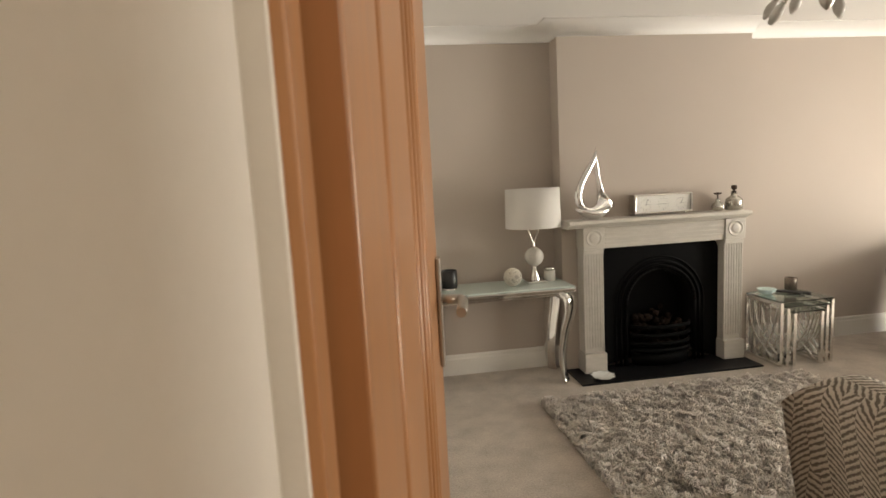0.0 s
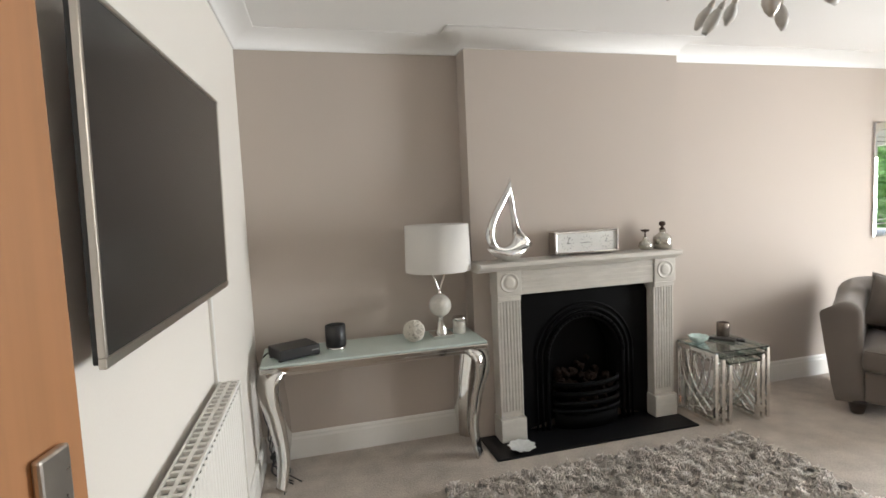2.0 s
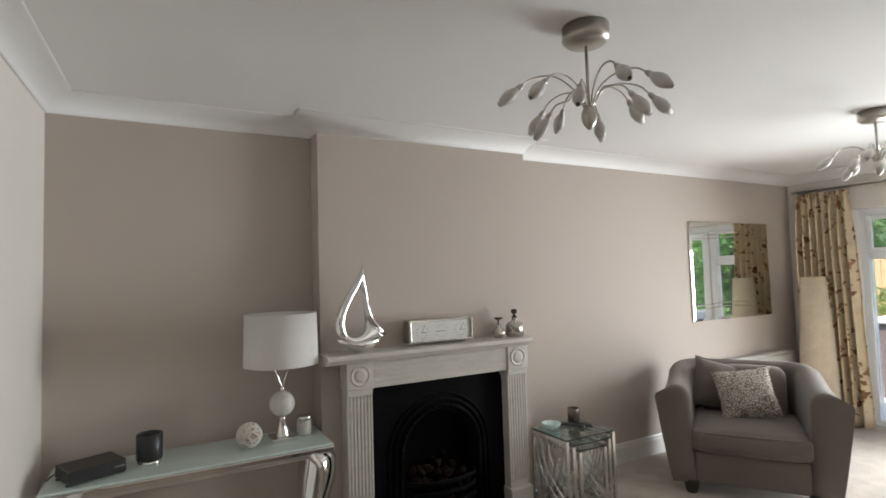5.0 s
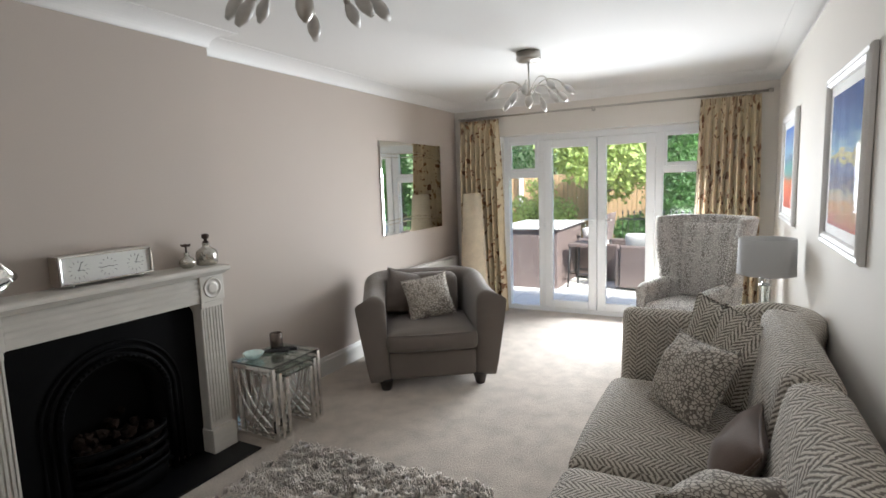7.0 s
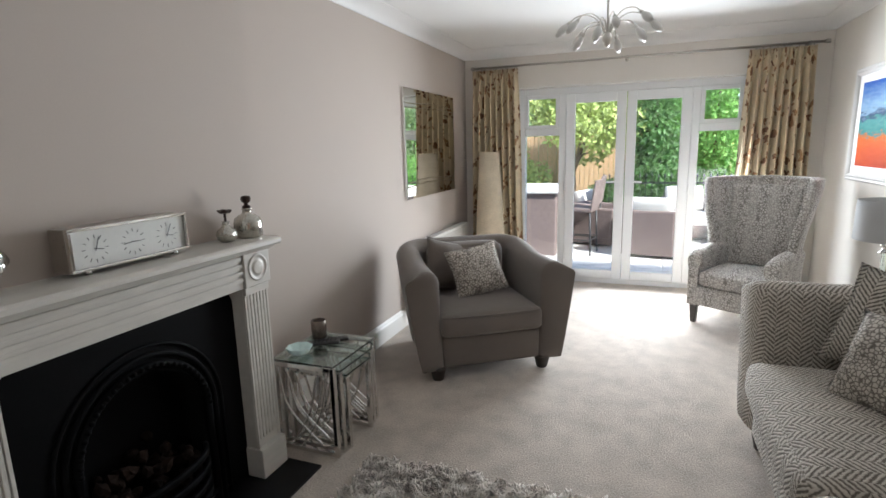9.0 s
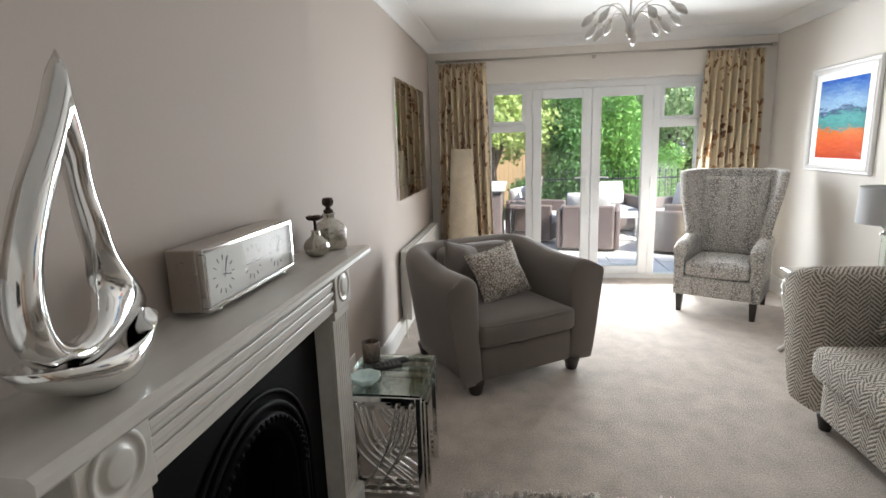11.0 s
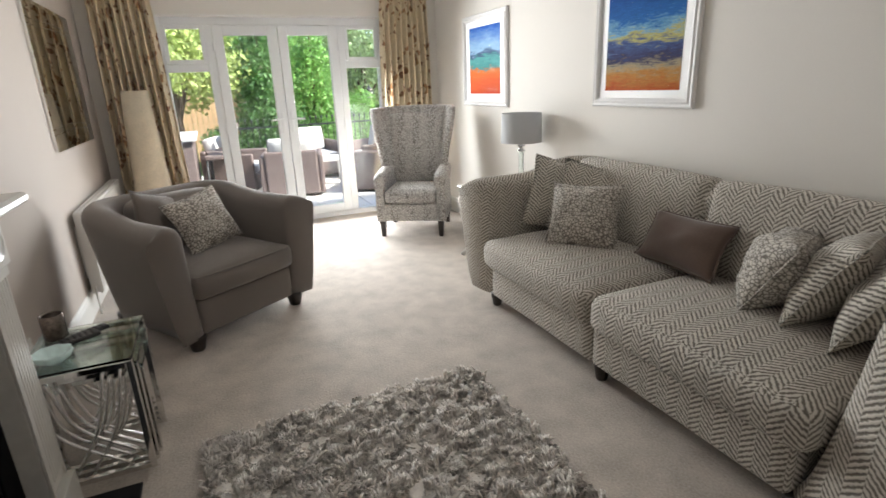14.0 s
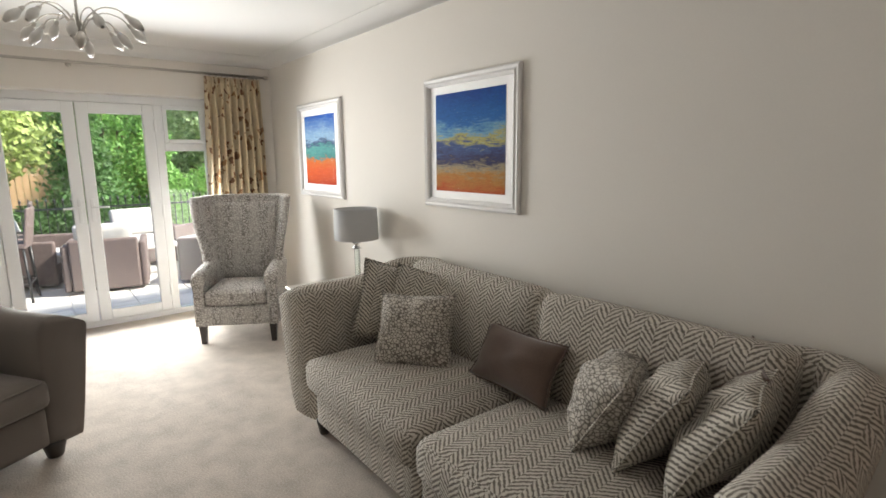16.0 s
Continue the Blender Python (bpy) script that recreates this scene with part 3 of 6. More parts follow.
def cushion(m, w, h, t, material, label, seed, group, piping=True, flop=0.0):
    ob = thing("cushion", m, label, "cushion", group)
    bm = bmesh.new()
    pillow(bm, w, h, t, seed=seed, flop=flop)
    body = part("cover", bm, material, ob, uv=True)
    if piping:
        bm = bmesh.new()
        pts = []
        for k in range(65):
            a = k / 16
            q, f = int(a) % 4, a - int(a)
            u, v = ((2 * f - 1, -1), (1, 2 * f - 1), (1 - 2 * f, 1), (-1, 1 - 2 * f))[q]
            pts.append((u * w / 2 * (1 - 0.09 * (1 - v * v)), flop * v * v + 0.012 * noise.noise(Vector((u * 1.5, v * 1.5, seed * 3.0))), v * h / 2 * (1 - 0.09 * (1 - u * u)) + h / 2))
        tube(bm, pts, 0.0045, 6)
        part("piping", bm, material, ob, uv=True)
    return ob


def turned_foot(bm, x, y, h, r):
    lathe(bm, [(0.0, 0), (r * 0.7, 0), (r * 0.78, 0.008), (r * 0.95, h * 0.5), (r * 1.12, h * 0.8), (r * 1.12, h), (0, h)], 16, (x, y, 0))

# ---- sofa ----
SX, SY = 2.425, 0.79
sofa = thing("sofa", pose(SX, SY, 0, 0, 0, 180), "herringbone-weave two-cushion sofa with flared arms", "sofa")
bm = bmesh.new()


def smooth01(x):
    x = max(0.0, min(1.0, x))
    return x * x * (3 - 2 * x)


# local y runs from the sofa's front (-0.86) to its back (0)
SPATH = tub_path(1.065, -0.87, -0.06, 0.10, nose=0.085)
shell(bm, SPATH, lambda s: 0.775 + 0.075 * smooth01((0.5 - abs(s - 0.5) - 0.10) / 0.10), 0.18, 0.15, lambda s: 0.115 * (1 - smooth01((0.5 - abs(s - 0.5) - 0.20) / 0.12)) + 0.045, 0.075, 0.085, 0.65)
part("frame", bm, SOFA_CLOTH, sofa, uv=True)
for a, b in ((-0.93, 0.004), (0.010, 0.93)):
    bm = bmesh.new()
    soft_box(bm, a, b, -0.845, -0.16, 0.075, 0.27, 0.022, (0, 0.006, 0))
    part("base", bm, SOFA_CLOTH, sofa, uv=True)
for a, b in ((-0.985, 0.006), (0.010, 0.985)):
    bm = bmesh.new()
    soft_box(bm, a, b, -0.885, -0.15, 0.255, 0.43, 0.055, (0.0, 0.02, 0.045))
    part("seat_cushion", bm, SOFA_CLOTH, sofa, uv=True)
for a, b in ((-0.99, 0.004), (0.008, 0.99)):
    bm = bmesh.new()
    soft_box(bm, a, b, -0.10, 0.08, 0.0, 0.46, 0.055, (0, 0.02, 0.012))
    part("back_cushion", bm, SOFA_CLOTH, sofa, m=pose(0, -0.165, 0.40, -9, 0, 0), uv=True)
for x in (-0.94, 0.04, 0.94):
    for y in (-0.80, -0.10):
        bm = bmesh.new()
        turned_foot(bm, 0, 0, 0.085, 0.035)
        part("foot", bm, DARK_WOOD, sofa, "dark wooden bun foot", Matrix.Translation((x, y, 0)))

SC = "cushions on the sofa"
HL = "herringbone-weave throw cushion leaning on the sofa arm"
cushion(pose(3.30, 1.20, 0.435, -14, 14, 244), 0.46, 0.44, 0.16, PILLOW_HERRING, HL, 1, SC)
cushion(pose(3.12, 1.14, 0.435, -18, 13, 224), 0.46, 0.43, 0.15, PILLOW_HERRING, "herringbone-weave throw cushion on the sofa seat", 2, SC)
cushion(pose(2.90, 1.34, 0.445, -28, 0, 220), 0.39, 0.38, 0.19, SPOT_PILLOW, "grey spotted throw cushion on the sofa seat", 3, SC)
cushion(pose(2.44, 1.17, 0.455, -30, -2, 176), 0.50, 0.27, 0.14, BROWN_VELVET, "plain taupe velvet oblong cushion", 4, SC)
cushion(pose(2.03, 1.14, 0.45, -30, 0, 112), 0.47, 0.35, 0.25, SPOT_PILLOW, "grey spotted throw cushion leaning among others", 5, SC)
cushion(pose(1.86, 1.12, 0.45, -32, 0, 106), 0.48, 0.41, 0.20, PILLOW_HERRING, "herringbone-weave throw cushion leaning among others", 6, SC)
cushion(pose(1.72, 1.00, 0.45, -28, 0, 118), 0.44, 0.42, 0.13, BROWN_VELVET, "plain taupe velvet cushion leaning among others", 8, SC)
cushion(pose(1.66, 1.14, 0.45, -30, 0, 102), 0.48, 0.44, 0.19, PILLOW_HERRING, HL, 7, SC)

# ---- tub armchair ----
chair = thing("armchair", pose(4.135, 3.25, 0, 0, 0, -55.5) @ Matrix.Scale(1.02, 4), "grey-brown upholstered tub armchair on dark feet", "armchair")
bm = bmesh.new()
shell(bm, tub_path(0.405, -0.44, 0.37, 0.18, nose=0.05), lambda s: 0.695 + 0.065 * smooth01((0.5 - abs(s - 0.5) - 0.12) / 0.24), 0.165, 0.100, lambda s: 0.088 - 0.020 * smooth01((0.5 - abs(s - 0.5) - 0.25) / 0.2), 0.075, 0.048, 0.85)
part("frame", bm, GREY_CLOTH, chair)
bm = bmesh.new()
soft_box(bm, -0.315, 0.315, -0.415, 0.26, 0.075, 0.27, 0.02)
part("base", bm, GREY_CLOTH, chair)
bm = bmesh.new()
soft_box(bm, -0.330, 0.330, -0.450, 0.24, 0.272, 0.415, 0.042, (0, 0.026, 0.035))
seat = part("seat_cushion", bm, GREY_CLOTH, chair)
bm = bmesh.new()
tube(bm, curve_pts([(-0.312, -0.40, 0.402), (-0.285, -0.438, 0.402), (0, -0.456, 0.404), (0.285, -0.438, 0.402), (0.312, -0.40, 0.402)], 20), 0.005, 6)
part("piping", bm, GREY_CLOTH, seat)
bm = bmesh.new()
soft_box(bm, -0.27, 0.27, 0.10, 0.28, 0.38, 0.74, 0.06, (0, 0.02, 0.01))
part("back_cushion", bm, GREY_CLOTH, chair)
for x in (-0.345, 0.345):
    for y in (-0.385, 0.30):
        bm = bmesh.new()
        turned_foot(bm, 0, 0, 0.085, 0.046)
        part("foot", bm, DARK_WOOD, chair, "dark turned wooden foot", Matrix.Translation((x, y, 0)))
MC = chair.matrix_basis
cushion(MC @ pose(-0.17, 0.05, 0.44, -10, 14, 20), 0.40, 0.35, 0.18, GREY_CLOTH, "plain grey-brown cushion on the tub armchair", 11, "cushions on the armchair")
cushion(MC @ pose(0.04, -0.15, 0.445, -24, -10, 4), 0.36, 0.34, 0.19, SPOT_PILLOW, "grey spotted cushion on the tub armchair", 12, "cushions on the armchair")

# ---- wing chair ----
wing = thing("wing_chair", pose(5.367, 1.35, 0, 0, 0, -120.5), "high-backed grey spotted velvet wing chair with buttoned back", "armchair")


def wing_loop(z):
    """Plan of the back and its two wings at height z."""
    k = (z - 0.16) / 0.99
    hw = 0.285 + 0.085 * smooth01((z - 0.55) / 0.6)
    lean = 0.21 + 0.10 * k
    reach = 0.33 - 0.10 * k + 0.05 * smooth01((k - 0.45) / 0.3)
    t = 0.055
    top = 0.02 * max(0.0, (k - 0.9) / 0.1)
    outer = [(-hw - 0.03, lean - reach), (-hw - 0.01, lean - reach * 0.5), (-hw, lean - 0.03), (-hw + 0.06, lean + 0.03), (0, lean + 0.04), (hw - 0.06, lean + 0.03), (hw, lean - 0.03), (hw + 0.01, lean - reach * 0.5), (hw + 0.03, lean - reach)]
    inner = [(hw + 0.03 - t, lean - reach - 0.004), (hw - t, lean - reach * 0.5), (hw - t - 0.03, lean - 0.085), (hw * 0.5, lean - 0.075), (0, lean - 0.07), (-hw * 0.5, lean - 0.075), (-hw + t + 0.03, lean - 0.085), (-hw + t, lean - reach * 0.5), (-hw - 0.03 + t, lean - reach - 0.004)]
    return [Vector((x, y, z)) for x, y in outer + inner]


bm = bmesh.new()
zs = [0.16, 0.3, 0.42, 0.5, 0.58, 0.66, 0.75, 0.85, 0.95, 1.03, 1.09, 1.125]
loops = [wing_loop(z) for z in zs]
last = [Vector((v.x * 0.985, v.y + (0.012 if v.y < 0.2 else -0.012), 1.142 + 0.012 * (1 - (v.x / 0.4) ** 2))) for v in loops[-1]]
loft(bm, loops + [last])
part("back_frame", bm, SPOT_CHAIR, wing, uv=True)
bm = bmesh.new()
soft_box(bm, -0.255, 0.255, -0.03, 0.05, 0.0, 0.66, 0.03, (0, 0.02, 0), n=9)
inner = part("backrest", bm, SPOT_CHAIR, wing, m=pose(0, 0.16, 0.43, -6, 0, 0), uv=True)
for r, z in enumerate((0.22, 0.40, 0.56)):
    for x in (-0.16, 0.0, 0.16):
        bm = bmesh.new()
        lathe(bm, [(0.0, 0.006), (0.008, 0.004), (0.011, 0.0)], 8, m=pose(x, -0.047, z, 90, 0, 0))
        part("button", bm, SPOT_CHAIR, inner, uv=True)
bm = bmesh.new()
soft_box(bm, -0.315, 0.315, -0.335, 0.22, 0.15, 0.31, 0.02)
part("base", bm, SPOT_CHAIR, wing, uv=True)
bm = bmesh.new()
soft_box(bm, -0.235, 0.235, -0.345, 0.16, 0.315, 0.435, 0.035, (0, 0.012, 0.03))
part("seat_cushion", bm, SPOT_CHAIR, wing, uv=True)
for s in (-1, 1):
    bm = bmesh.new()
    loops = []
    for k in range(13):
        u = k / 12
        y = -0.335 + 0.50 * u
        h = 0.585 + 0.035 * math.sin(u * 2.2) - (0.03 * (1 - u / 0.08) if u < 0.08 else 0.0)
        sec = []
        wlow, r = 0.075, 0.045
        for z in (0.15, 0.3, 0.45):
            sec.append((0.315, z))
        for q in range(7):
            a = -0.3 + q / 6 * (math.pi + 0.6)
            sec.append((0.275 + (r + 0.008) * math.cos(a), h - r + r * math.sin(a)))
        for z in (0.45, 0.3, 0.15):
            sec.append((0.24, z))
        loops.append([Vector((s * x, y, z)) for x, z in sec])
    loft(bm, loops)
    part("arm", bm, SPOT_CHAIR, wing, uv=True)
for x in (-0.27, 0.27):
    for y in (-0.295, 0.20):
        bm = bmesh.new()
        for v0, v1 in (((0.018, 0.0), (0.027, 0.155)),):
            loft(bm, [[Vector((sx * v0[0], sy * v0[0] + (0.03 if y > 0 else 0), v0[1])) for sx, sy in ((-1, -1), (1, -1), (1, 1), (-1, 1))], [Vector((sx * v1[0], sy * v1[0], v1[1])) for sx, sy in ((-1, -1), (1, -1), (1, 1), (-1, 1))]])
        part("leg", bm, DARK_WOOD, wing, "dark tapered wooden leg", Matrix.Translation((x, y, 0)), smooth=False)

# ---- fireplace ----
fire = thing("fireplace", Matrix.Translation((1.955, 3.80, 0)), "grey-white marble fireplace surround with fluted jambs", "fireplace")
bm = bmesh.new()
# shelf with a moulded edge, and its bed mould
SL, SR = 0.725, 0.585
prof = [(0.0, 1.088), (-0.205, 1.088), (-0.214, 1.080), (-0.214, 1.066), (-0.206, 1.058), (-0.176, 1.052), (-0.168, 1.040), (-0.150, 1.034), (0.0, 1.034)]
loft(bm, [[Vector((-SL, y, z)) for y, z in prof], [Vector((SR, y, z)) for y, z in prof]])
for f in bm.faces:
    f.smooth = False
part("mantel_shelf", bm, MARBLE, fire)
bm = bmesh.new()
box(bm, -0.446, 0.446, -0.115, -0.002, 0.885, 1.033, 0.004)
frieze = part("frieze", bm, MARBLE, fire)
for k, z in enumerate((0.915, 0.945, 0.975, 1.005)):
    bm = bmesh.new()
    box(bm, -0.444, 0.444, -0.122, -0.1155, z, z + 0.017, 0.003)
    part("reed", bm, MARBLE, frieze)
for s in (-1, 1):
    cx = s * 0.524
    bm = bmesh.new()
    box(bm, cx - 0.077, cx + 0.077, -0.128, -0.002, 0.885, 1.033, 0.004)
    blockp = part("corner_block", bm, MARBLE, fire)
    bm = bmesh.new()
    lathe(bm, [(0.058, 0.0), (0.057, 0.004), (0.050, 0.005), (0.047, 0.001), (0.034, 0.001), (0.030, 0.005), (0.024, 0.006), (0.0, 0.007)], 28, m=pose(cx, -0.128, 0.962, 90, 0, 0))
    part("rosette", bm, MARBLE, blockp)
    bm = bmesh.new()
    box(bm, cx - 0.072, cx + 0.072, -0.100, -0.002, 0.151, 0.884, 0.003)
    jamb = part("jamb", bm, MARBLE, fire)
    for k in range(6):
        x = cx - 0.056 + k * 0.0198
        bm = bmesh.new()
        box(bm, x, x + 0.014, -0.108, -0.1005, 0.19, 0.85, 0.003)
        part("flute", bm, MARBLE, jamb)
    for b in ((cx - 0.072, cx + 0.072, -0.118, -0.1005, 0.852, 0.883), (cx - 0.072, cx - 0.061, -0.109, -0.1005, 0.152, 0.85), (cx + 0.061, cx + 0.072, -0.109, -0.1005, 0.152, 0.85)):
        bm = bmesh.new()
        box(bm, *b, bevel=0.002)
        part("edge_bead", bm, MARBLE, jamb)
    bm = bmesh.new()
    box(bm, cx - 0.080, cx + 0.080, -0.130, -0.002, 0.0125, 0.150, 0.004)
    part("plinth", bm, MARBLE, fire)
bm = bmesh.new()
box(bm, -0.70, 0.62, -0.305, -0.001, 0.0005, 0.012, 0.002)
part("hearth", bm, SLATE, fire, "black slate hearth slab")

insert = thing("fire_grate", Matrix.Translation((1.955, 3.80, 0.012)), "black cast-iron arched fire insert with a basket grate", "grate")
# plate with an arched opening
AW, AZ = 0.235, 0.44
outer = []
inner = []
N = 28
for k in range(N + 1):
    a = math.pi * (1 - k / N)
    inner.append((AW * math.cos(a), AZ + AW * math.sin(a)))
inner = [(-AW, 0.06)] + inner + [(AW, 0.06)]
bm = bmesh.new()
rim = [bm.verts.new((x, -0.04, z)) for x, z in inner]
edge = []
for x, z in inner:
    if z <= 0.07:
        edge.append((math.copysign(0.452, x), 0.0))
    else:
        d = Vector((x, z - 0.30)).normalized()
        t = min(0.452 / max(1e-6, abs(d.x)), (0.868 - 0.30) / max(1e-6, d.y) if d.y > 0 else 9)
        edge.append((d.x * t, 0.30 + d.y * t))
out = [bm.verts.new((x, -0.04, z)) for x, z in edge]
back = [bm.verts.new((x, 0.10, z)) for x, z in inner]
for i in range(len(inner) - 1):
    bm.faces.new([rim[i], rim[i + 1], out[i + 1], out[i]])
    f = bm.faces.new([rim[i], back[i], back[i + 1], rim[i + 1]])
    f.smooth = True
part("face_plate", bm, CAST_IRON, insert)
bm = bmesh.new()
box(bm, -0.452, 0.452, -0.038, 0.0, 0.866, 0.870)
box(bm, -0.30, 0.30, 0.101, 0.13, 0.0, 0.75)
part("fireback", bm, CAST_IRON, insert)
for rad, r, y in ((0.262, 0.016, -0.046), (0.300, 0.011, -0.044), (0.335, 0.008, -0.042)):
    bm = bmesh.new()
    pts = [(-rad, y, 0.0), (-rad, y, 0.2)] + [(rad * math.cos(math.pi * (1 - k / 24)), y, AZ + rad * math.sin(math.pi * (1 - k / 24))) for k in range(25)] + [(rad, y, 0.2), (rad, y, 0.0)]
    tube(bm, pts, r, 8)
    if r == 0.016:
        for k in range(30):
            a = math.pi * (1 - (k + 0.5) / 30)
            lathe(bm, [(0.0, 0.012), (0.008, 0.008), (0.010, 0.0)], 6, m=pose(rad * math.cos(a), y - 0.012, AZ + rad * math.sin(a), 90, 0, 0))
    part("arch_moulding", bm, CAST_IRON, insert)
for k, z in enumerate((0.115, 0.165, 0.225, 0.285)):
    bm = bmesh.new()
    pts = [(0.225 * math.sin(a), -0.035 - 0.10 * math.cos(a), z) for a in np.linspace(-1.5, 1.5, 17)]
    sweep(bm, pts, [(-0.007, -0.013), (0.007, -0.013), (0.007, 0.013), (-0.007, 0.013)])
    part("grate_bar", bm, CAST_IRON, insert)
bm = bmesh.new()
pts = [(0.215 * math.sin(a), -0.03 - 0.09 * math.cos(a), 0.05) for a in np.linspace(-1.5, 1.5, 17)]
sweep(bm, pts, [(-0.006, -0.045), (0.006, -0.045), (0.006, 0.04), (-0.006, 0.04)])
part("ash_cover", bm, CAST_IRON, insert)
bm = bmesh.new()
box(bm, -0.22, 0.22, -0.10, 0.098, 0.09, 0.10)
part("grate_floor", bm, CAST_IRON, insert)
COAL = surface("charred_coal", (0.014, 0.009, 0.007), 0.9, 0.6, 9, 60, 0.6, island=0.6, spec=0.06)
rng = random.Random(5)
bm = bmesh.new()
for k in range(85):
    tmp = bmesh.new()
    bmesh.ops.create_icosphere(tmp, subdivisions=1, radius=rng.uniform(0.018, 0.032))
    for v in tmp.verts:
        v.co *= 1 + rng.uniform(-0.25, 0.25)
    x = rng.uniform(-0.19, 0.19)
    y = rng.uniform(-0.09, 0.08)
    join(bm, tmp, pose(x, y, 0.13 + rng.uniform(0, 0.16) + 0.10 * max(0, y + 0.05) / 0.13, rng.uniform(0, 360), rng.uniform(0, 360), 0))
tagged(part("coal_bed", bm, COAL, insert, "dark grey and rust-brown coals", smooth=False), kind="stuff")

# ---- things on the mantel shelf ----
MZ = 1.089
clock = thing("mantel_clock", pose(1.955, 3.742, MZ, 0, 0, 0.6), "long brushed metal clock with three white dials", "clock")
bm = bmesh.new()
CW, CD, CH = 0.214, 0.040, 0.140
box(bm, -CW, CW, -CD + 0.012, CD, 0.012, CH + 0.004, 0.003)
part("case", bm, BRASHED, clock)
bm = bmesh.new()
for b in ((-CW, CW, -CD - 0.004, -CD + 0.0115, 0.012, 0.022), (-CW, CW, -CD - 0.004, -CD + 0.0115, CH - 0.006, CH + 0.004), (-CW, -CW + 0.010, -CD - 0.004, -CD + 0.0115, 0.0225, CH - 0.0065), (CW - 0.010, CW, -CD - 0.004, -CD + 0.0115, 0.0225, CH - 0.0065)):
    box(bm, *b, bevel=0.002)
part("bezel", bm, CHROME, clock, "polished metal bezel")
DIAL = surface("dial_paper", (0.52, 0.51, 0.475), 0.8, 0.03, 5, 80, 0.0)
bm = bmesh.new()
box(bm, -CW + 0.0105, CW - 0.0105, -CD + 0.007, -CD + 0.011, 0.0225, CH - 0.0065)
face = part("dial", bm, DIAL, clock)
INK = surface("black_ink", (0.025, 0.025, 0.025), 0.5, 0.1, 5, 80, 0.0)
for cx, h, mi in ((-0.130, 100, 20), (0.0, 95, 265), (0.130, 100, 25)):
    bm = bmesh.new()
    for k in range(12):
        a = radians(k * 30)
        tmp = bmesh.new()
        box(tmp, -0.0009, 0.0009, -0.0006, 0.0006, 0.032, 0.043)
        join(bm, tmp, Matrix.Translation((cx, -CD + 0.0062, 0.075)) @ Matrix.Rotation(a, 4, 'Y'))
    part("numeral_ring", bm, INK, face)
    for ang, ln, nm in ((h, 0.026, "hour_hand"), (mi, 0.038, "minute_hand")):
        bm = bmesh.new()
        tmp = bmesh.new()
        box(tmp, -0.0013, 0.0013, -0.0006, 0.0006, -0.006, ln)
        join(bm, tmp, Matrix.Translation((cx, -CD + 0.0045 - (0.001 if nm[0] == "m" else 0), 0.075)) @ Matrix.Rotation(radians(ang), 4, 'Y'))
        part(nm.replace("hand", "pointer"), bm, INK, face)
bm = bmesh.new()
box(bm, -CW + 0.0105, CW - 0.0105, -CD - 0.002, -CD, 0.0225, CH - 0.0065)
g = part("glass", bm, low_gloss("clock_glass", 1.05), clock)
g.visible_shadow = False
for x in (-0.16, 0.16):
    for y in (-0.03, 0.03):
        bm = bmesh.new()
        lathe(bm, [(0.0, 0), (0.008, 0.001), (0.009, 0.007), (0.006, 0.013), (0, 0.013)], 10)
        part("foot", bm, CHROME, clock, "", Matrix.Translation((x, y, 0)))

MERCURY = surface("mercury_glass", (0.55, 0.53, 0.48), 0.18, 0.25, 10, 90, 0.05, metal=0.85)
BRONZE = surface("dark_bronze", (0.05, 0.03, 0.022), 0.45, 0.3, 8, 60, 0.1, metal=0.6)


def ribbed(bm, prof, ribs, depth, seg=48):
    lathe(bm, prof, seg)
    for v in bm.verts:
        r = math.hypot(v.co.x, v.co.y)
        if r > 0.012:
            k = 1 + depth * math.cos(ribs * math.atan2(v.co.y, v.co.x))
            v.co.x *= k
            v.co.y *= k


bottle = thing("scent_bottle", Matrix.Translation((2.49, 3.71, MZ)), "ribbed silvered glass bottle with dark faceted stopper", "bottle", "bottles on the mantel")
bm = bmesh.new()
ribbed(bm, [(0, 0), (0.048, 0), (0.054, 0.006), (0.055, 0.06), (0.050, 0.078), (0.034, 0.092), (0.020, 0.100), (0.017, 0.112), (0.021, 0.116), (0.021, 0.121), (0.0, 0.121)], 20, 0.045)
part("body", bm, MERCURY, bottle)
bm = bmesh.new()
lathe(bm, [(0.016, 0.1215), (0.018, 0.130), (0.009, 0.135), (0.009, 0.142), (0.018, 0.148), (0.021, 0.160), (0.017, 0.172), (0.0, 0.175)], 8)
part("stopper", bm, BRONZE, bottle, "dark bronze stopper", smooth=False)
bottle = thing("scent_bottle", Matrix.Translation((2.365, 3.71, MZ)), "small ribbed silvered glass bottle with dark flower stopper", "bottle", "bottles on the mantel")
bm = bmesh.new()
ribbed(bm, [(0, 0), (0.022, 0), (0.034, 0.010), (0.040, 0.028), (0.034, 0.048), (0.016, 0.062), (0.012, 0.075), (0.015, 0.082), (0.0, 0.083)], 14, 0.05)
part("body", bm, MERCURY, bottle)
bm = bmesh.new()
tube(bm, [(0, 0, 0.083), (0, 0, 0.118)], 0.005, 8)
for k in range(6):
    a = k * math.pi / 3
    lathe(bm, [(0.0, -0.004), (0.011, 0.0), (0.013, 0.006), (0.0, 0.009)], 8, m=pose(0.018 * math.cos(a), 0.018 * math.sin(a), 0.118, 25 * math.sin(a), -25 * math.cos(a), 0))
lathe(bm, [(0.0, 0.112), (0.010, 0.118), (0.009, 0.128), (0.0, 0.131)], 8)
part("stopper", bm, BRONZE, bottle, "dark bronze flower stopper")

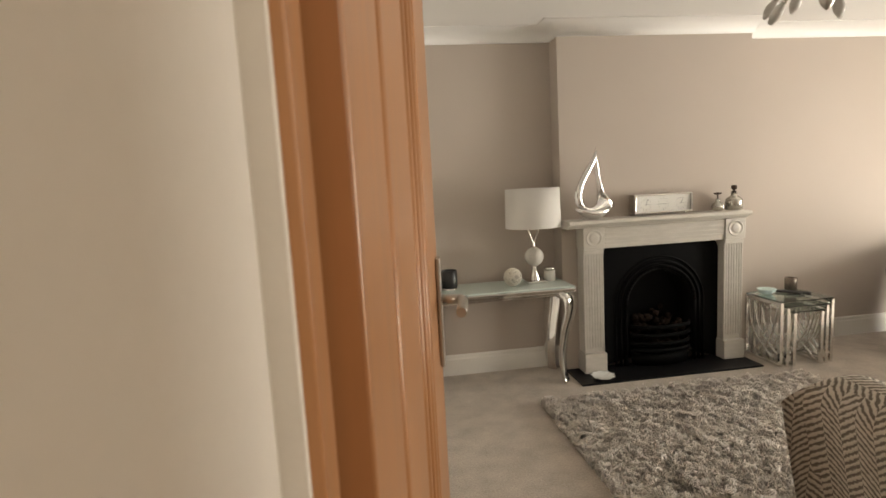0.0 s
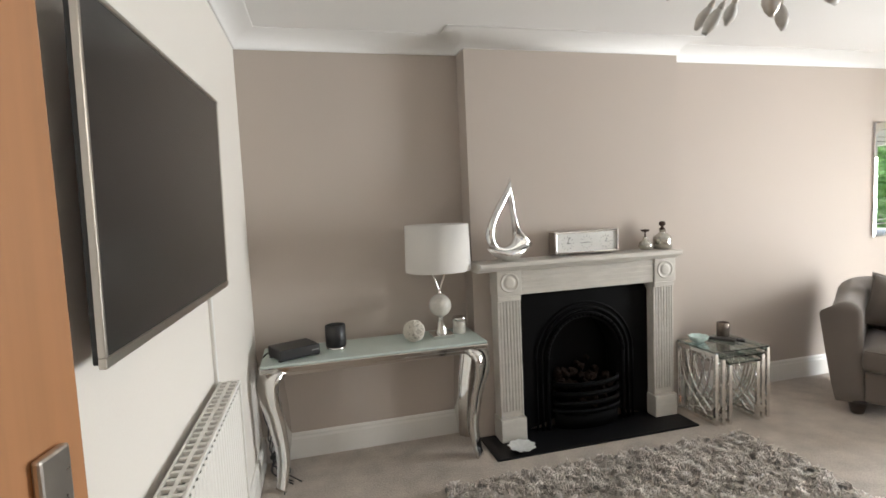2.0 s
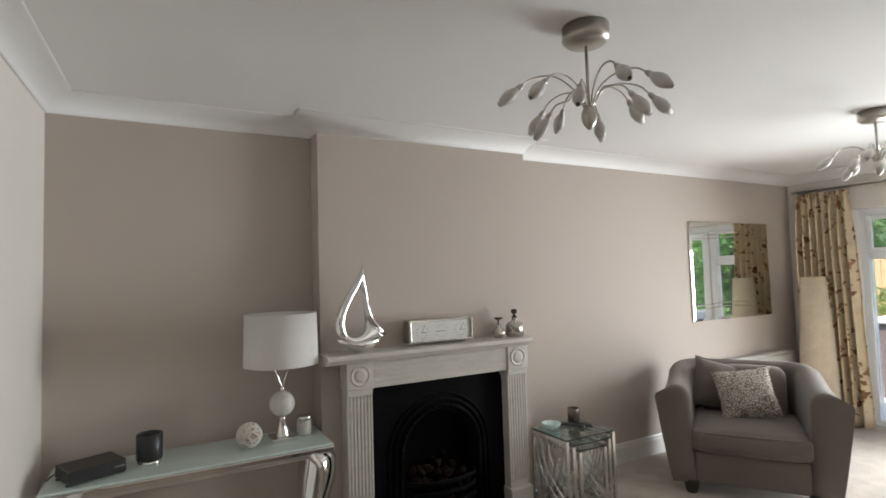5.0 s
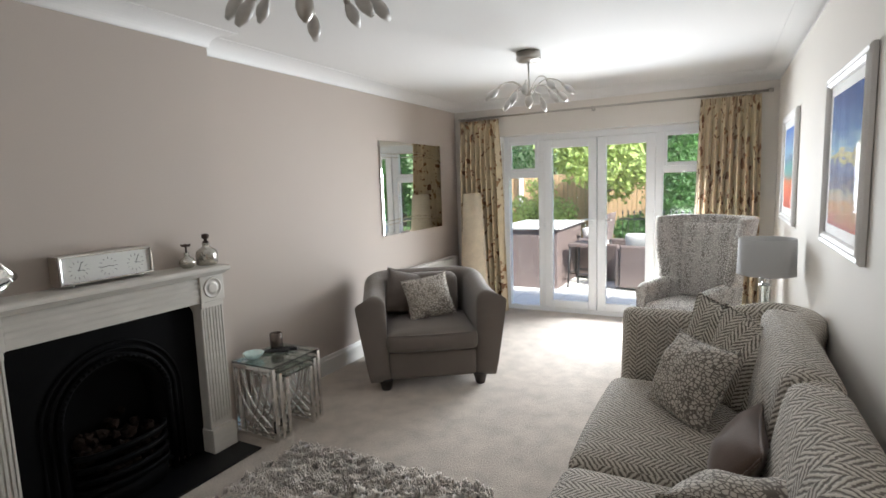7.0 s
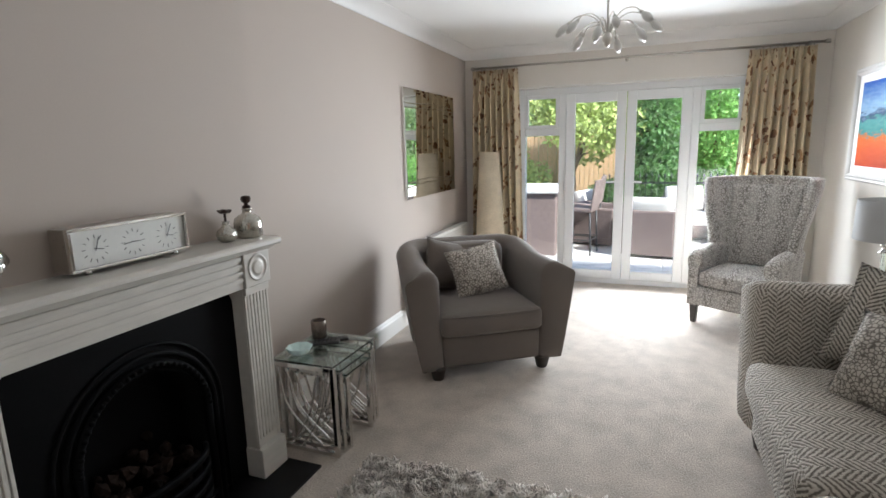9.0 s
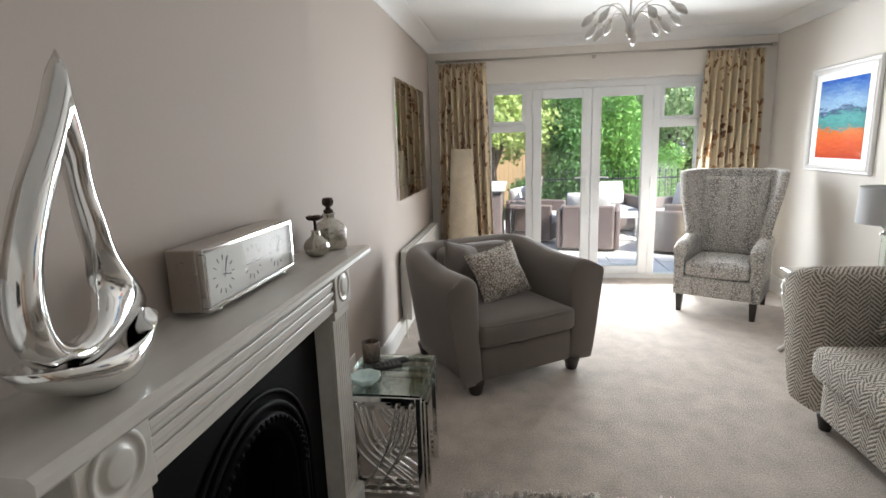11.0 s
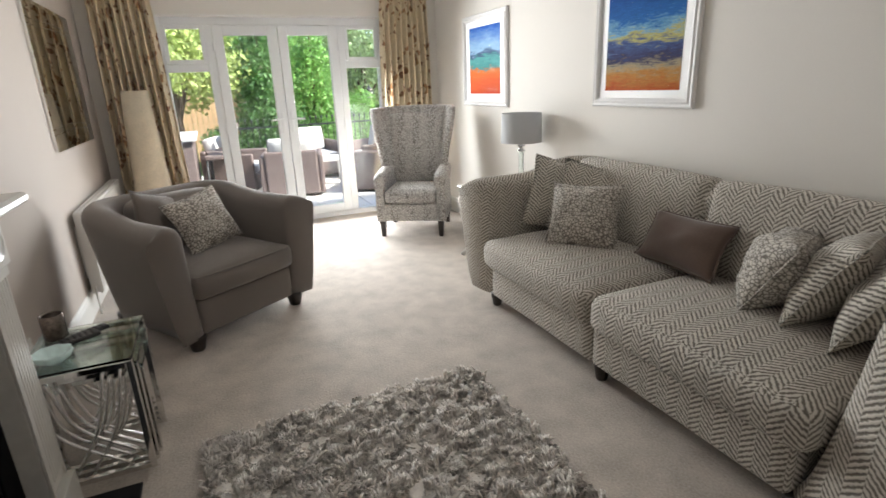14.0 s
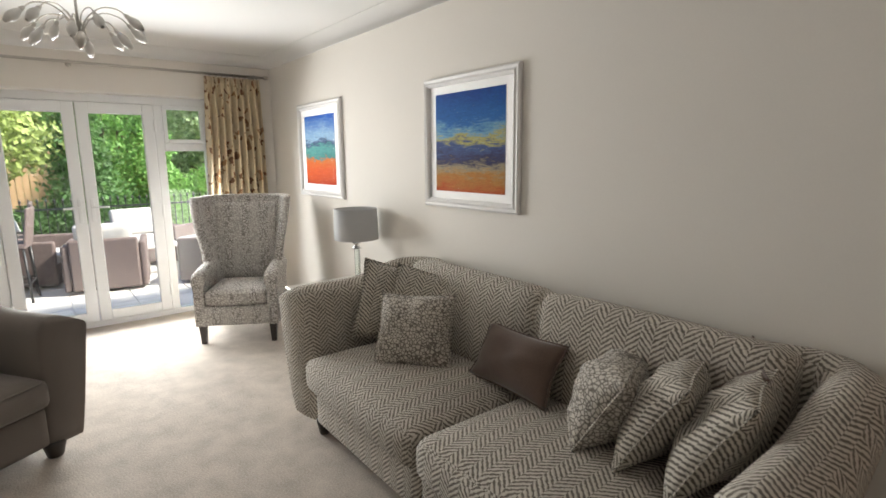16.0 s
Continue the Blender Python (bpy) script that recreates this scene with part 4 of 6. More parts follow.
# polished sailing-boat ornament
boat = thing("sailboat_ornament", pose(1.450, 3.690, MZ, 0, 0, 4) @ Matrix.Diagonal((1.06, 1.06, 1.06, 1)), "polished silver metal sailing boat ornament", "ornament")
ALU = surface("polished_aluminium", (0.86, 0.86, 0.85), 0.09, 0.03, 4, 30, 0.02, metal=1.0)
bm = bmesh.new()
lathe(bm, [(0, 0.0), (0.030, 0.0), (0.034, 0.004), (0.055, 0.014), (0.072, 0.034), (0.080, 0.056), (0.078, 0.057), (0.066, 0.040), (0.040, 0.022), (0.0, 0.016)], 40)
for v in bm.verts:
    high = smooth01((v.co.z - 0.006) / 0.05)
    v.co.x *= 1 + 0.62 * high
    v.co.y *= 1 - 0.30 * high
    v.co.z += 0.020 * high * (v.co.x / 0.13) ** 2
    v.co.x -= 0.012
part("hull", bm, ALU, boat)
# the sail is one bent ring of metal round a drop-shaped hole
bm = bmesh.new()
rim_out = [(0.015, 0.452), (-0.028, 0.375), (-0.090, 0.290), (-0.135, 0.205), (-0.148, 0.135), (-0.125, 0.078), (-0.060, 0.040), (0.020, 0.040), (0.088, 0.055), (0.146, 0.082), (0.078, 0.160), (0.052, 0.235), (0.034, 0.340), (0.015, 0.452)]
rim_in = [(-0.004, 0.345), (-0.030, 0.305), (-0.070, 0.245), (-0.098, 0.185), (-0.102, 0.128), (-0.085, 0.088), (-0.045, 0.070), (0.000, 0.082), (0.025, 0.112), (0.030, 0.150), (0.024, 0.200), (0.014, 0.260), (0.005, 0.315), (-0.004, 0.345)]
co = curve_pts([(x, 0, z) for x, z in rim_out], 78)[:-1]
ci = curve_pts([(x, 0, z) for x, z in rim_in], 78)[:-1]
rings = []
for o, i_ in zip(co, ci):
    i_ = i_.lerp(Vector((-0.028, 0, 0.17)), 0.10)
    th = 0.017 * min(1.0, (o - i_).length / 0.05) + 0.004
    bend = 0.020 * (o.x / 0.15)
    q = []
    for w, y in ((0.0, 0.0), (0.2, 0.7), (0.5, 1.0), (0.8, 0.7), (1.0, 0.0), (0.8, -0.7), (0.5, -1.0), (0.2, -0.7)):
        pt = i_.lerp(o, w)
        q.append(Vector((pt.x, bend + y * th, pt.z)))
    rings.append(q)
loft(bm, rings + [rings[0]], caps=False)
bmesh.ops.remove_doubles(bm, verts=bm.verts, dist=0.0002)
part("sail", bm, ALU, boat)

# small glass dish on the hearth
dish = thing("glass_dish", Matrix.Translation((1.43, 3.57, 0.0125)), "small clear glass leaf-shaped dish on the hearth", "dish")
bm = bmesh.new()
ribbed(bm, [(0.0, 0.0), (0.03, 0.0), (0.055, 0.008), (0.075, 0.022), (0.078, 0.024), (0.072, 0.024), (0.05, 0.012), (0.0, 0.005)], 9, 0.08)
part("bowl", bm, surface("pearl_glass", (0.75, 0.77, 0.76), 0.12, 0.1, 20, 80, 0.1), dish)

# ---- console table ----
FROST = surface("back_painted_glass", (0.60, 0.70, 0.66), 0.12, 0.03, 3, 40, 0.0)
con = thing("console_table", Matrix.Translation((0.645, 3.735, 0)), "console table with pale green glass top and curved chrome legs", "table")
CW, CD, CZ = 0.595, 0.185, 0.672
bm = bmesh.new()
box(bm, -CW, CW, -CD, CD, CZ - 0.012, CZ, 0.003)
part("tabletop", bm, FROST, con, "pale green back-painted glass top")
bm = bmesh.new()
box(bm, -CW - 0.004, CW + 0.004, -CD - 0.004, CD + 0.004, CZ - 0.042, CZ - 0.0125, 0.006)
box(bm, -CW + 0.03, CW - 0.03, -CD + 0.025, CD - 0.025, CZ - 0.066, CZ - 0.0425, 0.003)
part("apron", bm, CHROME, con)
for sx in (-1, 1):
    for sy in (-1, 1):
        bm = bmesh.new()
        d = Vector((sx * 0.75, sy * 0.65, 0)).normalized()
        # a broad flat cabriole: knee bulging under the apron, waist, small foot
        line = curve_pts([Vector((0, 0, CZ - 0.045)) - d * 0.050, Vector((0, 0, CZ - 0.052)) + d * 0.010, Vector((0, 0, CZ - 0.085)) + d * 0.048, Vector((0, 0, CZ - 0.17)) + d * 0.052, Vector((0, 0, 0.36)) + d * 0.016, Vector((0, 0, 0.18)) - d * 0.008, Vector((0, 0, 0.06)) + d * 0.004, Vector((0, 0, 0.004)) + d * 0.020], 30)
        wid = [0.9 + 0.25 * smooth01(k / 6) - 0.62 * smooth01((k - 8) / 20) for k in range(31)]
        sec = [(-0.058, -0.020), (0.058, -0.020), (0.066, -0.012), (0.066, 0.012), (0.058, 0.020), (-0.058, 0.020), (-0.066, 0.012), (-0.066, -0.012)]
        sweep(bm, line, sec, scales=wid, up=(d.x, d.y, 0.001))
        part("leg", bm, CHROME, con, "curved polished chrome leg", Matrix.Translation((sx * (CW - 0.070), sy * (CD - 0.055), 0)))
TZ = CZ + 0.0005


def table_lamp(m, label, shade_r, shade_h, z_shade, stem, mat_stem):
    lamp = thing("table_lamp", m, label, "lamp")
    bm = bmesh.new()
    n = 40
    r2 = shade_r * 0.97
    lathe(bm, [(shade_r, z_shade), (r2, z_shade + shade_h), (r2 - 0.004, z_shade + shade_h), (shade_r - 0.004, z_shade), (shade_r, z_shade)], n)
    part("shade", bm, SHADE if not stem else GREY_SHADE, lamp)
    bm = bmesh.new()
    for k in range(3):
        a = k * 2 * math.pi / 3
        tube(bm, [(0, 0, z_shade + 0.02), (shade_r * 0.96 * math.cos(a), shade_r * 0.96 * math.sin(a), z_shade + shade_h * 0.12)], 0.0025, 6)
    lathe(bm, [(0.0, z_shade - 0.01), (0.014, z_shade - 0.01), (0.014, z_shade + 0.05), (0, z_shade + 0.05)], 12)
    part("shade_carrier", bm, CHROME, lamp)
    return lamp


GREY_SHADE = surface("grey_lampshade_silk", (0.42, 0.42, 0.42), 0.8, 0.04, 4, 200, 0.15)
lamp = table_lamp(Matrix.Translation((1.03, 3.745, TZ)), "table lamp with white drum shade and pearl ball stem", 0.187, 0.262, 0.385, False, None)
bm = bmesh.new()
box(bm, -0.062, 0.062, -0.062, 0.062, 0.0, 0.024, 0.003)
lathe(bm, [(0.036, 0.0245), (0.030, 0.05), (0.014, 0.105), (0.018, 0.112), (0.012, 0.120), (0.0, 0.121)], 18)
part("base", bm, CHROME, lamp)
PEARL = surface("crackled_pearl", (0.66, 0.64, 0.59), 0.22, 0.14, 16, 60, 0.12)
bm = bmesh.new()
lathe(bm, [(0.064 * math.sin(a), 0.184 - 0.064 * math.cos(a)) for a in np.linspace(0, math.pi, 17)], 24)
part("ball", bm, PEARL, lamp, "crackled pearl glass ball")
bm = bmesh.new()
lathe(bm, [(0.0, 0.2485), (0.018, 0.249), (0.010, 0.262), (0.010, 0.270)], 14)
for s in (-1, 1):
    tube(bm, curve_pts([(s * 0.004, 0, 0.268), (s * 0.012, 0, 0.30), (s * 0.034, 0, 0.36), (s * 0.036, 0, 0.372)], 8), 0.006, 8)
lathe(bm, [(0.0, 0.372), (0.04, 0.372), (0.04, 0.378), (0, 0.378)], 16)
part("stem", bm, CHROME, lamp)

ball = thing("decorative_ball", Matrix.Translation((0.862, 3.70, TZ)), "white openwork wicker ball on the console table", "ornament")
bm = bmesh.new()
rng = random.Random(3)
for k in range(22):
    ax = Vector((rng.uniform(-1, 1), rng.uniform(-1, 1), rng.uniform(-1, 1))).normalized()
    e1 = ax.orthogonal().normalized()
    e2 = ax.cross(e1)
    rr = 0.058
    tube(bm, [e1 * rr * math.cos(a) + e2 * rr * math.sin(a) + Vector((0, 0, 0.062)) for a in np.linspace(0, 2 * math.pi, 25)], 0.004, 5)
part("strand_weave", bm, surface("white_rattan", (0.72, 0.68, 0.60), 0.7, 0.1, 20, 90, 0.2), ball)
bm = bmesh.new()
lathe(bm, [(0.051 * math.sin(a), 0.062 - 0.051 * math.cos(a)) for a in np.linspace(0, math.pi, 11)], 16)
part("core", bm, surface("cream_core", (0.50, 0.46, 0.40), 0.8, 0.15, 20, 90, 0.3), ball)

jar = thing("candle_jar", Matrix.Translation((1.152, 3.79, TZ)), "small frosted candle jar with a silver lid", "candle")
bm = bmesh.new()
lathe(bm, [(0, 0), (0.034, 0), (0.038, 0.004), (0.038, 0.072), (0.032, 0.078), (0, 0.078)], 20)
part("jar", bm, surface("frosted_jar", (0.62, 0.60, 0.55), 0.3, 0.1, 10, 50, 0.02), jar)
bm = bmesh.new()
lathe(bm, [(0.036, 0.0785), (0.040, 0.080), (0.040, 0.094), (0.036, 0.098), (0, 0.098)], 20)
part("lid", bm, CHROME, jar, "polished silver lid")

pot = thing("candle_pot", Matrix.Translation((0.435, 3.74, TZ)), "matt black candle pot on a silver base ring", "candle")
bm = bmesh.new()
lathe(bm, [(0.053, 0.019), (0.055, 0.022), (0.055, 0.132), (0.050, 0.135), (0.048, 0.130), (0.048, 0.105), (0.0, 0.103)], 24)
part("pot", bm, BLACK_PLASTIC, pot)
bm = bmesh.new()
lathe(bm, [(0, 0), (0.050, 0), (0.052, 0.004), (0.050, 0.0185), (0, 0.0185)], 24)
part("base_ring", bm, CHROME, pot)

bx = thing("set_top_box", pose(0.215, 3.70, TZ, 0, 0, 24), "flat black set-top box on the console table", "media box")
bm = bmesh.new()
box(bm, -0.108, 0.108, -0.085, 0.085, 0.006, 0.060, 0.006)
body = part("case", bm, BLACK_PLASTIC, bx)
bm = bmesh.new()
box(bm, 0.06, 0.10, -0.0865, -0.0852, 0.030, 0.036)
part("indicator_bar", bm, surface("grey_print", (0.2, 0.2, 0.2), 0.5, 0.1, 5, 50, 0), body)
for x in (-0.1, 0.1):
    for y in (-0.06, 0.06):
        bm = bmesh.new()
        lathe(bm, [(0, 0), (0.012, 0), (0.012, 0.0058), (0, 0.0058)], 10)
        part("foot", bm, BLACK_PLASTIC, bx, "", Matrix.Translation((x, y, 0)))

cable = thing("power_cable", Matrix.Translation((0.08, 3.80, 0)), "black cables and plugs tangled on the carpet", "cable")
bm = bmesh.new()
tube(bm, curve_pts([(0.02, -0.05, 0.70), (-0.03, -0.08, 0.66), (-0.045, -0.10, 0.50), (-0.04, -0.06, 0.33), (0.0, 0.0, 0.22), (0.03, -0.02, 0.08), (0.02, -0.10, 0.012)], 40), 0.004, 6)
part("lead", bm, BLACK_PLASTIC, cable)
rng = random.Random(8)
for k in range(5):
    bm = bmesh.new()
    p = [(rng.uniform(-0.03, 0.06), rng.uniform(-0.12, 0.06), z) for z in (0.30, 0.22, 0.16, 0.10, 0.05, 0.008)]
    p.append((rng.uniform(0.0, 0.22), rng.uniform(-0.28, -0.1), 0.006))
    tube(bm, curve_pts(p, 36), 0.0035, 6)
    part("lead", bm, BLACK_PLASTIC, cable)
for k, (x, y, z) in enumerate(((0.0, 0.02, 0.27), (0.02, -0.03, 0.19), (0.0, 0.0, 0.10), (0.04, -0.06, 0.03))):
    bm = bmesh.new()
    box(bm, -0.028, 0.028, -0.02, 0.02, -0.025, 0.03, 0.008)
    part("plug", bm, BLACK_PLASTIC, cable, "", pose(x, y, z, 20 * k, 10, 30 * k))

# ---- television and its wall ----
MW = pose(0.0, 3.95, 0, 0, 0, WEST)
tv = thing("television", MW @ pose(0.0585, -1.685, 1.495, 0, 1.0, -2.0), "large flat television with silver bezel on the wall", "television")
bm = bmesh.new()
TW, TH = 0.465, 0.297
box(bm, -0.006, 0.012, -TW, TW, -TH, TH, 0.003)
part("casing", bm, BLACK_PLASTIC, tv)
bm = bmesh.new()
for b in ((-TW - 0.004, TW + 0.004, TH - 0.006, TH + 0.004), (-TW - 0.004, TW + 0.004, -TH - 0.006, -TH + 0.012), (-TW - 0.004, -TW + 0.006, -TH + 0.0125, TH - 0.0065), (TW - 0.006, TW + 0.004, -TH + 0.0125, TH - 0.0065)):
    box(bm, 0.004, 0.0165, b[0], b[1], b[2], b[3], 0.002)
part("bezel", bm, BRASHED, tv, "silver metal bezel")
bm = bmesh.new()
box(bm, 0.0122, 0.0140, -TW + 0.0065, TW - 0.0065, -TH + 0.0128, TH - 0.0068)
part("screen", bm, SCREEN, tv, "dark blank screen")
bm = bmesh.new()
box(bm, -0.050, -0.0065, -0.2, 0.2, -0.15, 0.15, 0.003)
part("wall_mount", bm, BLACK_PLASTIC, tv)
trunk = thing("cable_trunking", MW @ pose(0.0, -1.12, 0.0), "slim white cable trunking down the wall", "trunking")
bm = bmesh.new()
box(bm, 0.0005, 0.012, -0.013, 0.013, 0.151, 1.20, 0.003)
part("cover", bm, GLOSS, trunk)


def radiator(m, length, z0, z1, label):
    rad = thing("radiator", m, label, "radiator")
    bm = bmesh.new()
    n = int(length / 0.034)
    loop = []
    for k in range(n * 4 + 1):
        x = -length / 2 + length * k / (n * 4)
        loop.append((x, -0.075 - (0.008 if k % 4 in (1, 2) else 0.0)))
    rings = [[bm.verts.new((x, y, z)) for x, y in loop] for z in (z0 + 0.02, z1 - 0.03)]
    for i in range(len(loop) - 1):
        bm.faces.new([rings[0][i], rings[0][i + 1], rings[1][i + 1], rings[1][i]])
    box(bm, -length / 2, length / 2, -0.078, -0.066, z1 - 0.032, z1 - 0.012, 0.003)
    box(bm, -length / 2, length / 2, -0.078, -0.066, z0, z0 + 0.022, 0.003)
    box(bm, -length / 2, length / 2, -0.034, -0.022, z0, z1 - 0.012, 0.003)
    part("panel", bm, GLOSS, rad)
    for x in (-length / 2, length / 2):
        bm = bmesh.new()
        box(bm, x - 0.006, x + 0.006, -0.088, -0.020, z0 + 0.01, z1 - 0.006, 0.002)
        part("side_panel", bm, GLOSS, rad)
    bm = bmesh.new()
    step = 0.036
    x = -length / 2 + 0.02
    box(bm, -length / 2 + 0.0065, length / 2 - 0.0065, -0.088, -0.080, z1 - 0.012, z1, 0.002)
    box(bm, -length / 2 + 0.0065, length / 2 - 0.0065, -0.028, -0.020, z1 - 0.012, z1, 0.002)
    while x < length / 2 - 0.02:
        box(bm, x, x + 0.012, -0.0795, -0.0285, z1 - 0.010, z1 - 0.001, 0.001)
        x += step
    box(bm, -length / 2 + 0.0065, length / 2 - 0.0065, -0.059, -0.049, z1 - 0.012, z1 - 0.0005)
    part("top_grille", bm, GLOSS, rad)
    for x in (-length / 2 + 0.06, length / 2 - 0.06):
        bm = bmesh.new()
        box(bm, x - 0.02, x + 0.02, -0.0215, 0.0, z0 + 0.1, z1 - 0.1)
        part("bracket", bm, GLOSS, rad)
    for x in (-length / 2 - 0.03, length / 2 + 0.03):
        bm = bmesh.new()
        tube(bm, [(x, -0.05, 0.0), (x, -0.05, z0 + 0.05), (x * 0.97, -0.05, z0 + 0.05)], 0.0075, 8)
        part("pipe", bm, GLOSS, rad)
    return rad


radiator(MW @ pose(0.0, -1.72, 0, 0, 0, 90), 1.15, 0.16, 0.85, "white panel radiator with slotted top below the television")
radiator(pose(5.22, 3.95, 0), 1.45, 0.13, 0.665, "white panel radiator on the wall under the mirror")

# ---- nest of glass tables ----
nest = thing("nesting_tables", Matrix.Translation((2.865, 3.63, 0)), "nest of three glass-topped chrome side tables", "side table")
TABLE_GLASS = glass("table_glass", (0.88, 0.97, 0.94))
for k, (hx, hy, h) in enumerate(((0.205, 0.175, 0.462), (0.160, 0.170, 0.425), (0.115, 0.165, 0.388))):
    tbl = bmesh.new()
    t = 0.011
    for sx in (-1, 1):
        for sy in (-1, 1):
            x, y = sx * (hx - t), sy * (hy - t)
            box(tbl, x - t, x + t, y - t, y + t, 0.0, h - 0.012, 0.002)
    for z in (0.012, h - 0.024):
        for sx in (-1, 1):
            x = sx * (hx - t)
            box(tbl, x - t * 0.9, x + t * 0.9, -hy + 2 * t, hy - 2 * t, z - t, z + t, 0.002)
        if z > 0.1:
            y = hy - t
            box(tbl, -hx + 2 * t, hx - 2 * t, y - t, y + t, z - t, z + t, 0.002)
    fr = part("table_frame", tbl, CHROME, nest, "", Matrix.Translation((0, -0.012 * k, 0)))
    for sx in (-1, 1):
        x = sx * (hx - t)
        for j, off in enumerate((-0.06, 0.0, 0.06)):
            bm = bmesh.new()
            a, b = -hy + 2 * t, hy - 2 * t
            zt, zb = h - 0.04, 0.03
            p = [(x, a + 0.02 + (j * 0.055), zt), (x, a + 0.07 + j * 0.06, zt * 0.5), (x, min(b, a + 0.18 + j * 0.06), zb)] if j < 2 else [(x, b - 0.01, zt), (x, b - 0.06, zt * 0.5), (x, a + 0.05, zb)]
            tube(bm, curve_pts(p, 14), 0.0065, 7)
            part("curved_bar", bm, CHROME, fr)
        bm = bmesh.new()
        tube(bm, curve_pts([(x, b - 0.06, zt), (x, b - 0.12, zt * 0.55), (x, a + 0.01, zb + 0.04)], 14), 0.0065, 7)
        part("curved_bar", bm, CHROME, fr)
    bm = bmesh.new()
    box(bm, -hx, hx, -hy, hy, h - 0.011, h - 0.001, 0.003)
    gl = part("glass_top", bm, TABLE_GLASS, nest, "clear greenish glass top", Matrix.Translation((0, -0.012 * k, 0)))
    gl.visible_shadow = False
NZ = 0.4615
rem = thing("remote_control", pose(2.90, 3.665, NZ, 0, 0, 28), "slim black remote control on the glass table", "remote control", "remote controls")
bm = bmesh.new()
box(bm, -0.022, 0.022, -0.085, 0.085, 0.0, 0.017, 0.006)
body = part("body", bm, BLACK_PLASTIC, rem)
for i in range(3):
    for j in range(6):
        bm = bmesh.new()
        box(bm, -0.004, 0.004, -0.004, 0.004, 0.0168, 0.0185, 0.001)
        part("button", bm, SLATE, body, "", Matrix.Translation((-0.012 + 0.012 * i, -0.06 + 0.02 * j, 0)))
copy_thing(rem, pose(2.945, 3.64, NZ, 0, 0, 40))
tum = thing("tealight_holder", Matrix.Translation((2.98, 3.74, NZ)), "smoky mottled glass tealight holder", "candle holder")
bm = bmesh.new()
lathe(bm, [(0, 0), (0.036, 0), (0.040, 0.004), (0.040, 0.095), (0.036, 0.097), (0.035, 0.09), (0.034, 0.012), (0, 0.010)], 20)
part("tumbler", bm, surface("smoked_mercury", (0.16, 0.13, 0.11), 0.2, 0.6, 40, 120, 0.1, metal=0.5), tum)
db = thing("glass_dish", Matrix.Translation((2.75, 3.70, NZ)), "small pale blue glass dish on the side table", "dish")
bm = bmesh.new()
ribbed(bm, [(0.0, 0.0), (0.03, 0.0), (0.05, 0.015), (0.062, 0.040), (0.058, 0.040), (0.045, 0.018), (0.0, 0.006)], 8, 0.05)
part("bowl", bm, surface("pale_blue_glass", (0.62, 0.78, 0.76), 0.1, 0.1, 15, 60, 0.03), db)

# socket beside the tables
sock = thing("wall_socket", Matrix.Translation((3.28, 3.9495, 0.30)), "white double wall socket above the skirting", "socket")
bm = bmesh.new()
box(bm, -0.073, 0.073, -0.009, -0.0005, -0.043, 0.043, 0.003)
pl = part("plate", bm, GLOSS, sock)
for x in (-0.035, 0.035):
    bm = bmesh.new()
    box(bm, x - 0.008, x + 0.008, -0.0125, -0.0092, 0.012, 0.030, 0.002)
    part("switch", bm, GLOSS, pl)

# ---- mirror ----
mir = thing("mirror", Matrix.Translation((5.153, 3.949, 1.468)), "large frameless wall mirror with etched wavy edges", "mirror")
bm = bmesh.new()
MWD, MHT = 0.582, 0.440
bv = 0.022
front = [(-MWD + bv, -MHT + bv), (MWD - bv, -MHT + bv), (MWD - bv, MHT - bv), (-MWD + bv, MHT - bv)]
back = [(-MWD, -MHT), (MWD, -MHT), (MWD, MHT), (-MWD, MHT)]
fv = [bm.verts.new((x, -0.018, z)) for x, z in front]
ev = [bm.verts.new((x, -0.0165, z)) for x, z in back]
gv = [bm.verts.new((x, -0.002, z)) for x, z in back]
bm.faces.new(fv)
bm.faces.new(gv[::-1])
for i in range(4):
    j = (i + 1) % 4
    bm.faces.new([ev[i], ev[j], fv[j], fv[i]])
    bm.faces.new([gv[i], gv[j], ev[j], ev[i]])
glassm = part("mirror_glass", bm, MIRROR, mir)
for z, amp in ((0.30, 0.010), (0.335, 0.010), (-0.30, 0.010), (-0.335, 0.010)):
    bm = bmesh.new()
    sec = [(-0.005, 0.0), (0.0, 0.004), (0.005, 0.0)]
    pts = [(x, -0.0185, z + amp * math.sin(5.2 * x + (0.8 if z > 0 else 2.0))) for x in np.linspace(-MWD + bv, MWD - bv, 40)]
    sweep(bm, pts, sec, up=(0, -1, 0), caps=False)
    part("cut_line", bm, MIRROR, glassm)
